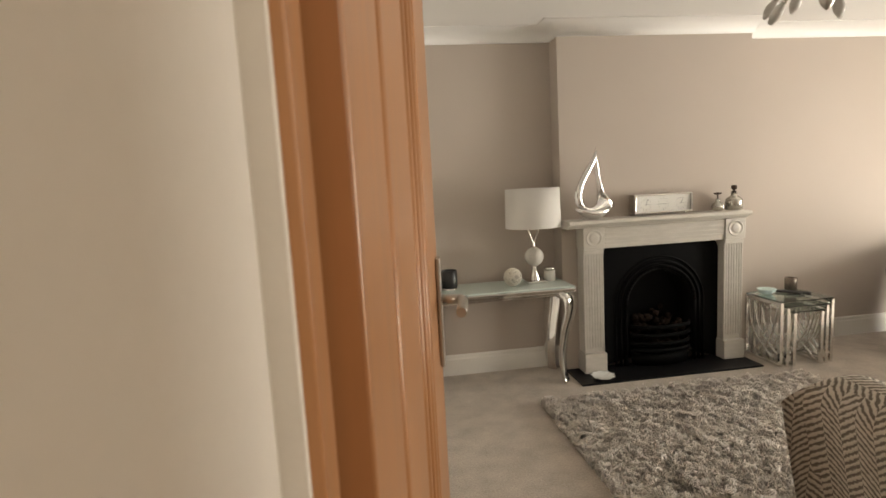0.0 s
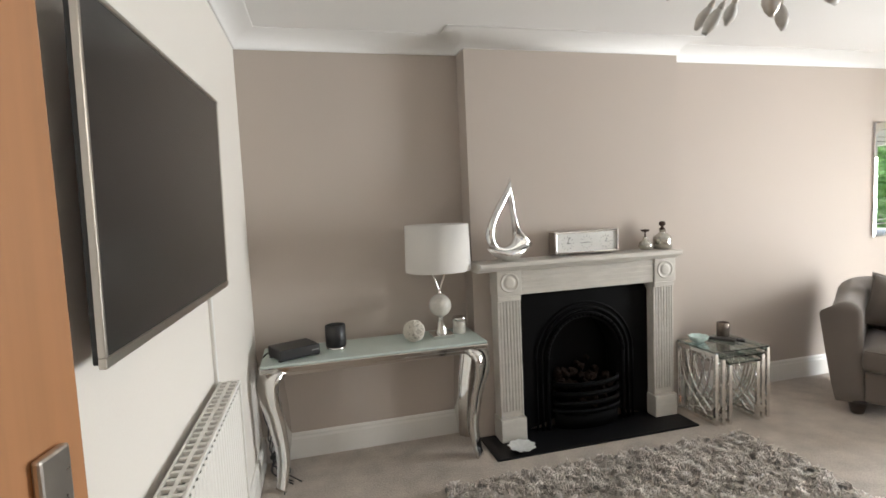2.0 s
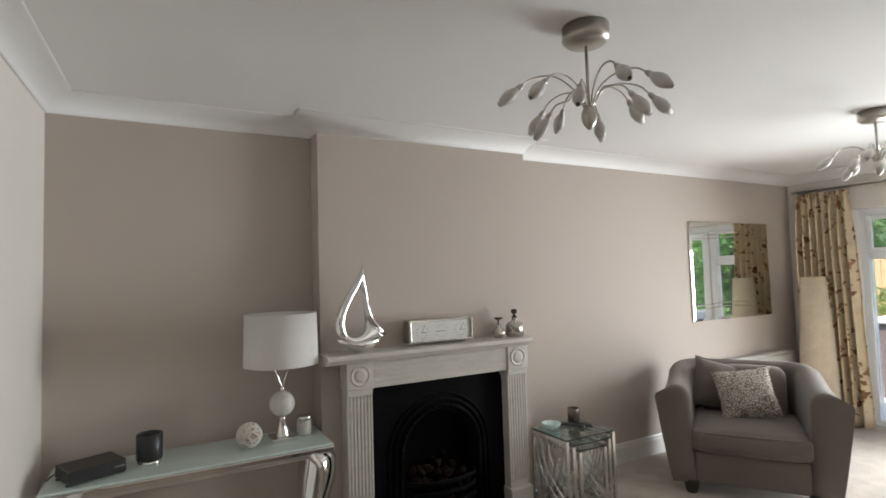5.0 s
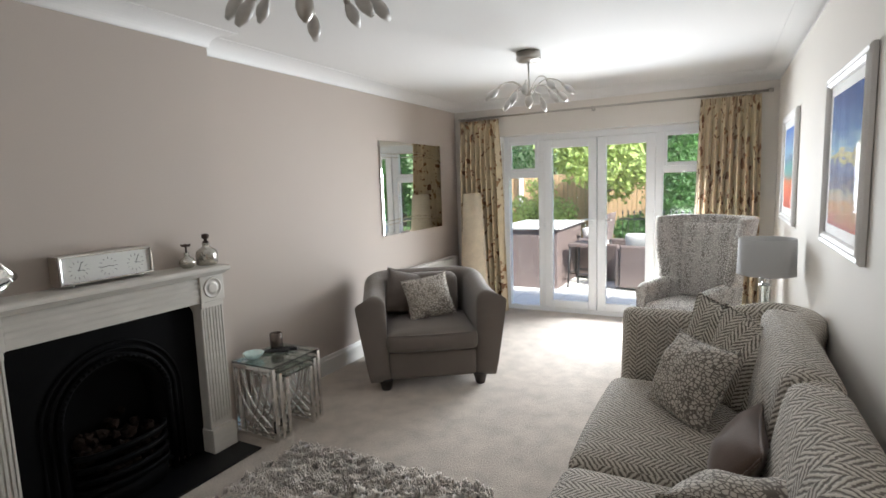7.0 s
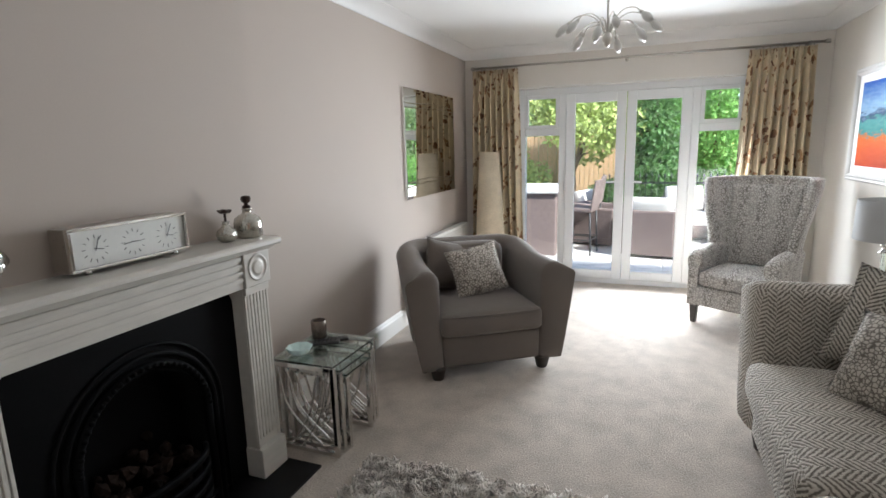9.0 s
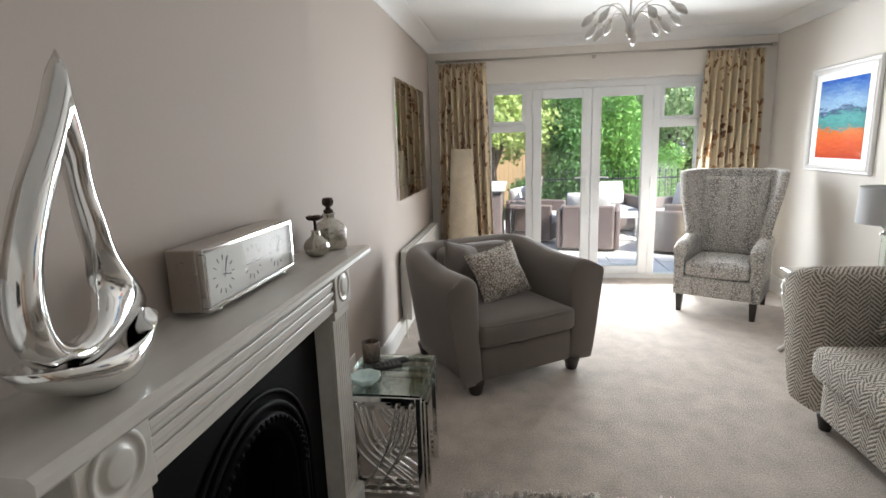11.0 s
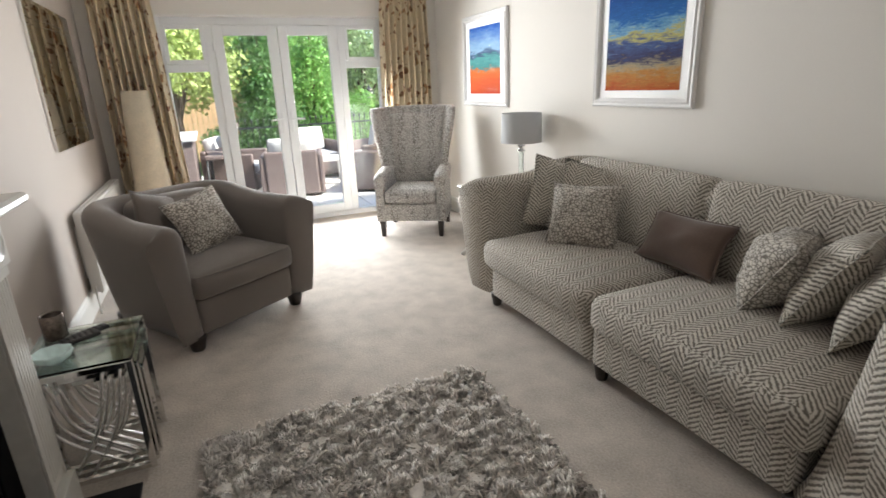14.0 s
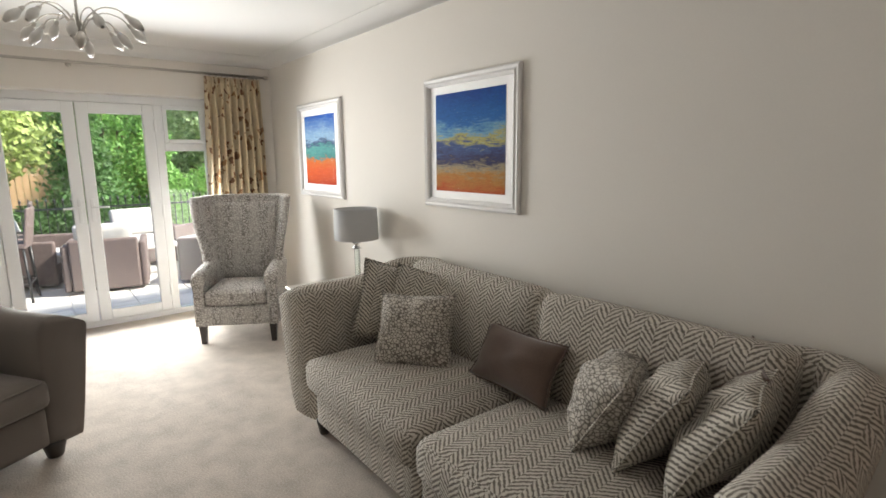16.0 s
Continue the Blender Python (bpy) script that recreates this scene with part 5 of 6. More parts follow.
# ---- framed pictures ----
def seascape(name, bands, seed):
    """Broad painted bands of colour from sky to shore, on local height."""
    m = bpy.data.materials.new(name)
    m.use_nodes = True
    nt = m.node_tree
    p = nt.nodes["Principled BSDF"]
    p.inputs["Roughness"].default_value = 0.75
    p.inputs["Specular IOR Level"].default_value = 0.1
    tc = nt.nodes.new("ShaderNodeTexCoord")
    mp = nt.nodes.new("ShaderNodeMapping")
    mp.inputs["Location"].default_value = (seed, seed * 0.37, 0)
    mp.inputs["Scale"].default_value = (3.2, 3.2, 10.0)
    nt.links.new(tc.outputs["Object"], mp.inputs["Vector"])
    n = node(nt, "ShaderNodeTexNoise", Scale=1.6, Detail=6.0, Roughness=0.62, Distortion=0.7)
    nt.links.new(mp.outputs[0], n.inputs["Vector"])
    sep = nt.nodes.new("ShaderNodeSeparateXYZ")
    nt.links.new(tc.outputs["Object"], sep.inputs[0])
    h = maths(nt, 'ADD', maths(nt, 'MULTIPLY', sep.outputs[2], 1.75), 0.5)
    h = maths(nt, 'ADD', h, maths(nt, 'MULTIPLY', maths(nt, 'SUBTRACT', n.outputs["Fac"], 0.5), 0.30))
    mp2 = nt.nodes.new("ShaderNodeMapping")
    mp2.inputs["Location"].default_value = (seed * 2.1, 0, seed)
    mp2.inputs["Scale"].default_value = (6.0, 6.0, 34.0)
    nt.links.new(tc.outputs["Object"], mp2.inputs["Vector"])
    stroke = node(nt, "ShaderNodeTexNoise", Scale=1.3, Detail=5.0, Roughness=0.7, Distortion=1.2)
    nt.links.new(mp2.outputs[0], stroke.inputs["Vector"])
    h = maths(nt, 'ADD', h, maths(nt, 'MULTIPLY', maths(nt, 'SUBTRACT', stroke.outputs["Fac"], 0.5), 0.34))
    r = ramp(nt, h, bands)
    n2 = node(nt, "ShaderNodeTexNoise", Scale=14.0, Detail=4.0, Distortion=1.5)
    nt.links.new(mp.outputs[0], n2.inputs["Vector"])
    mr = node(nt, "ShaderNodeMapRange", **{"To Min": 0.35, "To Max": 1.0})
    nt.links.new(n2.outputs["Fac"], mr.inputs[0])
    hsv = nt.nodes.new("ShaderNodeHueSaturation")
    hsv.inputs["Saturation"].default_value = 1.0
    nt.links.new(mr.outputs[0], hsv.inputs["Value"])
    nt.links.new(r.outputs[0], hsv.inputs["Color"])
    nt.links.new(hsv.outputs[0], p.inputs["Base Color"])
    return m


SEA_A = seascape("red_shore_painting", [(0.0, (0.50, 0.05, 0.012)), (0.20, (0.68, 0.10, 0.015)), (0.34, (0.66, 0.16, 0.02)), (0.40, (0.05, 0.24, 0.24)), (0.52, (0.09, 0.34, 0.32)), (0.60, (0.03, 0.05, 0.14)), (0.66, (0.30, 0.48, 0.66)), (1.0, (0.015, 0.11, 0.46))], 3.0)
SEA_B = seascape("rocky_bay_painting", [(0.0, (0.45, 0.08, 0.015)), (0.16, (0.45, 0.20, 0.04)), (0.26, (0.35, 0.28, 0.18)), (0.34, (0.04, 0.035, 0.09)), (0.47, (0.06, 0.10, 0.25)), (0.54, (0.48, 0.42, 0.12)), (0.60, (0.18, 0.36, 0.50)), (0.70, (0.02, 0.13, 0.38)), (1.0, (0.01, 0.06, 0.28))], 11.0)
MOUNT = surface("white_mount_card", (0.80, 0.79, 0.77), 0.9, 0.01, 5, 90, 0.02, spec=0.1)
FRAME_WHITE = surface("limed_white_frame", (0.80, 0.785, 0.77), 0.45, 0.04, 6, 60, 0.05)
PICTURE_GLASS = low_gloss("picture_glass", 1.015)


def picture(m, hw, hh, art, iw, ih, label):
    """Hangs on the wall at local y = 0, facing +y."""
    pic = thing("picture", m, label, "painting", "framed seascapes over the sofa")
    bm = bmesh.new()
    prof = [(0.0, 0.002), (0.0, 0.018), (0.010, 0.026), (0.022, 0.022), (0.034, 0.028), (0.046, 0.020), (0.052, 0.012), (0.052, 0.002)]
    rings = []
    for sx, sz in ((-1, -1), (1, -1), (1, 1), (-1, 1)):
        rings.append([bm.verts.new((sx * (hw - u), y, sz * (hh - u))) for u, y in prof])
    for k in range(4):
        a, b = rings[k], rings[(k + 1) % 4]
        for i in range(len(prof) - 1):
            bm.faces.new([a[i], a[i + 1], b[i + 1], b[i]])
    part("frame", bm, FRAME_WHITE, pic, "white limed moulded frame")
    bm = bmesh.new()
    box(bm, -hw + 0.03, hw - 0.03, 0.003, 0.008, -hh + 0.03, hh - 0.03)
    part("mount", bm, MOUNT, pic)
    bm = bmesh.new()
    box(bm, -iw, iw, 0.0085, 0.0095, -ih, ih)
    part("canvas", bm, art, pic)
    bm = bmesh.new()
    box(bm, -hw + 0.045, hw - 0.045, 0.0115, 0.0135, -hh + 0.045, hh - 0.045)
    g = part("glass", bm, PICTURE_GLASS, pic)
    g.visible_shadow = False
    return pic


picture(Matrix.Translation((5.085, 0.731, 1.522)), 0.412, 0.392, SEA_A, 0.287, 0.286, "white-framed bright seascape with red shore")
picture(Matrix.Translation((3.172, 0.731, 1.533)), 0.400, 0.374, SEA_B, 0.294, 0.278, "white-framed blue seascape with rocky bay")

# ---- curtains and pole ----
pole = thing("curtain_pole", Matrix.Translation((6.085, 2.34, 2.215)), "thin brushed metal curtain pole on brackets", "curtain pole")
bm = bmesh.new()
tube(bm, [(0, -1.52, 0), (0, 1.48, 0)], 0.011, 12)
part("rod", bm, BRASHED, pole)
for y in (-1.54, 1.50):
    bm = bmesh.new()
    lathe(bm, [(0, -0.02), (0.016, -0.018), (0.018, 0.0), (0.016, 0.018), (0, 0.02)], 14, m=pose(0, y, 0, 90, 0, 0))
    part("finial", bm, BRASHED, pole)
for y in (-1.42, 0.01, 1.40):
    bm = bmesh.new()
    tube(bm, [(0.084, y, -0.01), (0.0, y, -0.01)], 0.006, 8)
    lathe(bm, [(0, 0), (0.02, 0.001), (0.02, 0.008), (0, 0.010)], 14, m=pose(0.0845, y, -0.01, 0, -90, 0))
    lathe(bm, [(0.015, -0.008), (0.016, 0), (0.015, 0.008)], 12, m=pose(0, y, 0, 90, 0, 0))
    tube(bm, [(0, y, -0.012), (0, y, -0.035)], 0.005, 8)
    part("bracket", bm, BRASHED, pole)


def curtain(y0, y1, b0, b1, seed, label):
    """Gathered curtain from the pole to the carpet; y0..y1 at the top, b0..b1 at the hem."""
    cur = thing("curtain", Matrix.Translation((6.085, (y0 + y1) / 2, 0)), label, "curtain", "curtains at the garden doors")
    rng = random.Random(seed)
    bm = bmesh.new()
    n, rows = 150, 26
    folds = 8
    ph = rng.uniform(0, 6)
    uvl = bm.loops.layers.uv.verify()
    grid = []
    mid = (y0 + y1) / 2
    for r in range(rows + 1):
        v = r / rows
        z = 2.19 - v * 2.182
        a, b = y0 + (b0 - y0) * v, y1 + (b1 - y1) * v
        row = []
        for i in range(n + 1):
            u = i / n
            uu = u + 0.018 * math.sin(9 * u + ph) + 0.008 * noise.noise(Vector((u * 6, v * 2.5, seed)))
            amp = 0.030 + 0.022 * min(1, v * 4)
            fold = math.sin(uu * folds * 2 * math.pi + 0.5 * noise.noise(Vector((u * 3, v * 1.6, seed + 2))) * 2)
            x = amp * fold + 0.012 * noise.noise(Vector((u * 10, v * 6, seed + 5)))
            if v < 0.04:
                x = x * 0.5 + 0.010 * math.sin(uu * folds * 6 * math.pi)
            row.append(bm.verts.new((x, a + (b - a) * uu - mid, z)))
        grid.append(row)
    for r in range(rows):
        for i in range(n):
            f = bm.faces.new([grid[r][i], grid[r][i + 1], grid[r + 1][i + 1], grid[r + 1][i]])
            f.smooth = True
            for l, (ii, rr) in zip(f.loops, ((i, r), (i + 1, r), (i + 1, r + 1), (i, r + 1))):
                l[uvl].uv = (ii / n * 1.1 + seed, 2.2 * (1 - rr / rows))
    cl = part("cloth", bm, CURTAIN, cur)
    so = cl.modifiers.new("thickness", 'SOLIDIFY')
    so.thickness = 0.004
    for k in range(9):
        u = (k + 0.25) / 9
        bm = bmesh.new()
        yy = y0 + (y1 - y0) * u - mid
        tube(bm, [(0.016 * math.cos(a), yy, 2.207 + 0.018 * math.sin(a)) for a in np.linspace(0, 2 * math.pi, 15)], 0.0025, 6)
        part("ring", bm, BRASHED, cur)
    return cur


curtain(3.37, 3.84, 3.30, 3.86, 1, "gathered cream curtain with brown leaf print, drawn open")
curtain(0.88, 1.35, 0.84, 1.42, 2, "gathered cream curtain with brown leaf print, drawn open")

# ---- floor lamp ----
fl = thing("floor_lamp", Matrix.Translation((5.84, 3.60, 0)), "tall tapering cream fabric floor lamp", "lamp")
CREAM_CLOTH = surface("cream_slub_fabric", (0.66, 0.56, 0.42), 0.9, 0.14, 10, 90, 0.3)
bm = bmesh.new()
lathe(bm, [(0.150, 0.022), (0.158, 0.024), (0.150, 0.4), (0.128, 0.9), (0.100, 1.380), (0.096, 1.380), (0.124, 0.9), (0.146, 0.4), (0.150, 0.03)], 36)
part("shade", bm, CREAM_CLOTH, fl)
bm = bmesh.new()
lathe(bm, [(0, 0), (0.155, 0), (0.158, 0.006), (0.155, 0.0215), (0, 0.0215)], 32)
part("base", bm, BRASHED, fl)

# ---- side table with lamp beside the sofa ----
st = thing("side_table", Matrix.Translation((4.20, 1.10, 0)), "small silver side table with curved legs", "table")
SILVER_LEAF = surface("silver_leaf", (0.62, 0.60, 0.56), 0.3, 0.15, 8, 60, 0.1, metal=0.7)
bm = bmesh.new()
box(bm, -0.20, 0.20, -0.27, 0.27, 0.555, 0.575, 0.006)
part("tabletop", bm, SILVER_LEAF, st)
bm = bmesh.new()
box(bm, -0.175, 0.175, -0.245, 0.245, 0.455, 0.5545, 0.004)
part("apron", bm, SILVER_LEAF, st)
for sx in (-1, 1):
    for sy in (-1, 1):
        bm = bmesh.new()
        d = Vector((sx * 0.6, sy * 0.8, 0))
        line = curve_pts([Vector((0, 0, 0.5)), Vector((0, 0, 0.42)) + d * 0.02, Vector((0, 0, 0.25)) - d * 0.015, Vector((0, 0, 0.08)) - d * 0.025, Vector((0, 0, 0.008)) + d * 0.015], 18)
        tube(bm, line, 0.022, 8, [1.2 - 0.75 * k / 18 if k < 15 else 0.55 + 0.1 * (k - 15) for k in range(19)])
        part("leg", bm, SILVER_LEAF, st, "", Matrix.Translation((sx * 0.155, sy * 0.235, 0)))
lamp = table_lamp(Matrix.Translation((4.17, 0.92, 0.5755)), "table lamp with grey drum shade and glass column", 0.155, 0.215, 0.315, True, None)
bm = bmesh.new()
box(bm, -0.055, 0.055, -0.055, 0.055, 0, 0.02, 0.003)
lathe(bm, [(0.03, 0.0205), (0.018, 0.04), (0.022, 0.05), (0.0, 0.051)], 16)
part("base", bm, CHROME, lamp)
bm = bmesh.new()
lathe(bm, [(0.0, 0.245), (0.035, 0.246), (0.036, 0.252), (0.020, 0.258), (0.016, 0.28), (0.030, 0.285), (0.030, 0.292), (0.012, 0.296), (0.012, 0.315), (0, 0.315)], 18)
part("collar", bm, CHROME, lamp)
bm = bmesh.new()
lathe(bm, [(0.0, 0.0515), (0.020, 0.052), (0.020, 0.244), (0.0, 0.2445)], 8)
part("stem", bm, CLEAR_GLASS, lamp, "clear glass column", smooth=False)

# ---- ceiling lights ----
PETAL = surface("frosted_petal_glass", (0.58, 0.56, 0.53), 0.4, 0.06, 20, 80, 0.05)


def ceiling_light(m, label, seed):
    cl = thing("ceiling_light", m, label, "ceiling light", "spray ceiling lights")
    bm = bmesh.new()
    lathe(bm, [(0.0, -0.001), (0.086, -0.001), (0.086, -0.040), (0.088, -0.042), (0.088, -0.050), (0.070, -0.066), (0.02, -0.074), (0.0, -0.075)], 32)
    part("ceiling_rose", bm, BRASHED, cl, "brushed metal ceiling rose")
    bm = bmesh.new()
    tube(bm, [(0, 0, -0.07), (0, 0, -0.31)], 0.0065, 10)
    part("rod", bm, BRASHED, cl)
    bm = bmesh.new()
    lathe(bm, [(0, -0.295), (0.016, -0.30), (0.028, -0.325), (0.030, -0.345), (0.022, -0.370), (0.008, -0.388), (0, -0.392)], 16)
    part("hub", bm, BRASHED, cl)
    rng = random.Random(seed)
    for k in range(12):
        a = 2 * math.pi * (k + 0.2) / 12 + rng.uniform(-0.08, 0.08)
        inner = k % 3 == 1
        R = (0.165 if inner else 0.245) + rng.uniform(-0.02, 0.02)
        rise = rng.uniform(-0.02, 0.02) - (0.05 if inner else 0.0)
        c, s = math.cos(a), math.sin(a)
        top = -0.205 + rise
        arm = curve_pts([(0.012 * c, 0.012 * s, -0.315), (0.05 * c, 0.05 * s, -0.245), (R * 0.5 * c, R * 0.5 * s, top), (R * 0.82 * c, R * 0.82 * s, top - 0.008), (R * c, R * s, top - 0.040)], 16)
        bm = bmesh.new()
        tube(bm, arm, 0.0034, 6)
        ar = part("arm", bm, BRASHED, cl)
        d = (arm[-1] - arm[-3]).normalized()
        q = d.to_track_quat('Z', 'Y').to_matrix().to_4x4()
        mm = Matrix.Translation(arm[-1]) @ q
        bm = bmesh.new()
        lathe(bm, [(0.0, -0.008), (0.008, -0.006), (0.012, 0.012), (0.010, 0.016), (0, 0.017)], 10, m=mm)
        part("lamp_holder", bm, BRASHED, ar)
        bm = bmesh.new()
        lathe(bm, [(0.010, 0.0165), (0.018, 0.034), (0.0240, 0.058), (0.022, 0.078), (0.009, 0.110), (0.007, 0.108), (0.019, 0.078), (0.021, 0.058), (0.015, 0.036), (0.0, 0.022)], 14, m=mm)
        part("petal_shade", bm, PETAL, ar, "frosted glass petal shade")
    return cl


ceiling_light(pose(1.88, 2.35, 2.40), "brushed metal ceiling light with arching arms and glass petals", 4)
ceiling_light(pose(4.243, 2.405, 2.40, 0, 0, 40), "brushed metal ceiling light with arching arms and glass petals", 9)

# ---- shaggy rug ----
rug = thing("rug", Matrix.Translation((1.795, 2.69, 0.0005)), "grey-beige long-pile shaggy rug in front of the fireplace", "rug")
RW, RD = 0.90, 0.60
bm = bmesh.new()
box(bm, -RW + 0.01, RW - 0.01, -RD + 0.01, RD - 0.01, 0, 0.024, 0.008)
part("backing", bm, surface("rug_backing", (0.74, 0.68, 0.62), 0.95, 0.15, 10, 100, 0.4), rug)
PILE = surface("shaggy_pile", (0.88, 0.825, 0.77), 0.95, 0.10, 5, 120, 0.3, island=0.22, sheen=0.4, spec=0.1)
# the fibres let some light through
glow = PILE.node_tree.nodes.new("ShaderNodeBsdfTranslucent")
glow.inputs[0].default_value = (0.88, 0.82, 0.76, 1)
mixed = PILE.node_tree.nodes.new("ShaderNodeMixShader")
mixed.inputs[0].default_value = 0.40
PILE.node_tree.links.new(PILE.node_tree.nodes["Principled BSDF"].outputs[0], mixed.inputs[1])
PILE.node_tree.links.new(glow.outputs[0], mixed.inputs[2])
PILE.node_tree.links.new(mixed.outputs[0], PILE.node_tree.nodes["Material Output"].inputs[0])
rng = np.random.default_rng(7)
NT = 38000
tx = rng.uniform(-RW, RW, NT)
ty = rng.uniform(-RD, RD, NT)
clump = np.array([[noise.noise(Vector((x * 26, y * 26, 0.3))), noise.noise(Vector((x * 26, y * 26, 7.3))), noise.noise(Vector((x * 20, y * 20, 3.3)))] for x, y in zip(tx, ty)])
verts, faces = [], []
for k in range(NT):
    ang = math.atan2(clump[k, 1], clump[k, 0]) + rng.uniform(-0.5, 0.5)
    dx, dy = math.cos(ang), math.sin(ang)
    ln = rng.uniform(0.010, 0.026)
    w = rng.uniform(0.0034, 0.0058)
    h = rng.uniform(0.036, 0.044) + 0.030 * clump[k, 2] + 0.008 * clump[k, 0]
    px, py = -dy * w, dx * w
    base = len(verts)
    x, y = tx[k], ty[k]
    for u, hh, ww in ((0.0, 0.008, 1.0), (0.40, 0.80 * h, 1.1), (1.0, h, 0.65)):
        cx, cy = x + dx * ln * u, y + dy * ln * u
        verts += [(cx + px * ww, cy + py * ww, hh), (cx - px * ww, cy - py * ww, hh), (cx, cy, hh + w * 0.9 * ww)]
    for r in range(2):
        a, b = base + 3 * r, base + 3 * r + 3
        faces += [(a, a + 2, b + 2, b), (a + 2, a + 1, b + 1, b + 2), (a + 1, a, b, b + 1)]
    e = base + 6
    faces.append((e, e + 2, e + 1))
me = bpy.data.meshes.new("pile")
me.from_pydata(verts, [], faces)
me.materials.append(PILE)
for p_ in me.polygons:
    p_.use_smooth = True
po = new("shag", me)
po.parent = rug
tagged(po, kind="stuff")

# ---- garden ----
PAVING = surface("pale_paving", (0.60, 0.58, 0.55), 0.85, 0.12, 3, 60, 0.3)
GRASS = surface("lawn_grass", (0.075, 0.14, 0.035), 0.9, 0.35, 2, 80, 0.6)
FENCE = surface("weathered_larch", (0.50, 0.33, 0.19), 0.8, 0.2, 3, 40, 0.2)
WICKER = surface("grey_brown_wicker", (0.155, 0.115, 0.105), 0.7, 0.2, 20, 160, 0.7)
PALE_PAD = surface("pale_seat_pad", (0.50, 0.48, 0.46), 0.9, 0.06, 6, 90, 0.2)
IRON = surface("black_painted_iron", (0.015, 0.016, 0.018), 0.45, 0.2, 6, 60, 0.1)
GZ = -0.14
slab("ground", GRASS, "mown green lawn beyond the patio", "lawn", (6.46, 400, -200, 200, GZ - 0.3, GZ - 0.03))
pat = thing("pavement", Matrix.Translation((0, 0, 0)), "pale square paving slabs outside the garden doors", "patio", "", "structure")
bm = bmesh.new()
box(bm, 6.47, 11.6, -2.4, 5.8, GZ - 0.029, GZ - 0.008)
part("bedding", bm, PAVING, pat)
bm = bmesh.new()
box(bm, -0.297, 0.297, -0.297, 0.297, -0.02, 0.0, 0.004, 1)
first = None
for i in range(8):
    for j in range(13):
        m = Matrix.Translation((6.80 + i * 0.605, -2.05 + j * 0.605, GZ + 0.001 * ((i * 7 + j * 3) % 3)))
        if first is None:
            first = part("paving_slab", bm, PAVING, pat, "", m)
        else:
            again(first, pat, m)

fence = thing("fence", Matrix.Translation((14.0, 0, GZ)), "tall closeboard timber garden fence", "fence")
bm = bmesh.new()
box(bm, -0.011, 0.011, -0.052, 0.052, -0.02, 1.78, 0.003, 1)
slat = part("slat", bm, FENCE, fence, "", Matrix.Translation((0, 2.0, 0)))
for k in range(1, 52):
    again(slat, fence, Matrix.Translation((0.006 * (k % 2), 2.0 + k * 0.112, 0.008 * math.sin(k * 2.3))))
bm = bmesh.new()
box(bm, -0.05, 0.05, -0.05, 0.05, -0.02, 1.86, 0.006, 1)
post = part("post", bm, PALE_PAD, fence, "pale concrete post", Matrix.Translation((-0.07, 2.2, 0)))
for k in range(1, 4):
    again(post, fence, Matrix.Translation((-0.07, 2.2 + 1.83 * k, 0)))
fence2 = thing("fence", pose(6.7, 7.6, GZ, 0, 0, 0), "tall closeboard timber garden fence", "fence")
for k in range(66):
    o = again(slat, fence2, pose(k * 0.112, 0.006 * (k % 2), 0.0, 0, 0, 90))
for k in range(4):
    again(post, fence2, Matrix.Translation((0.2 + 1.83 * k, -0.07, 0)))


def leafy(name, colour, back):
    m = surface(name, colour, 0.5, 0.3, 3, 30, 0.0, island=0.5, spec=0.3)
    p = m.node_tree.nodes["Principled BSDF"]
    p.inputs["Subsurface Weight"].default_value = 0.0
    tr = m.node_tree.nodes.new("ShaderNodeBsdfTranslucent")
    tr.inputs[0].default_value = (*back, 1)
    mix = m.node_tree.nodes.new("ShaderNodeMixShader")
    mix.inputs[0].default_value = 0.35
    outp = m.node_tree.nodes["Material Output"]
    m.node_tree.links.new(p.outputs[0], mix.inputs[1])
    m.node_tree.links.new(tr.outputs[0], mix.inputs[2])
    m.node_tree.links.new(mix.outputs[0], outp.inputs[0])
    return m


LEAF_YELLOW = leafy("yellow_green_leaf", (0.34, 0.41, 0.14), (0.56, 0.66, 0.24))
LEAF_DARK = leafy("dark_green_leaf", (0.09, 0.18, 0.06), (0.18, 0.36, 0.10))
LEAF_BRIGHT = leafy("bright_green_leaf", (0.18, 0.33, 0.09), (0.34, 0.62, 0.18))
LEAF_GREY = leafy("grey_green_leaf", (0.28, 0.36, 0.20), (0.46, 0.58, 0.30))
BARK = surface("brown_bark", (0.10, 0.07, 0.05), 0.9, 0.3, 8, 40, 0.6)


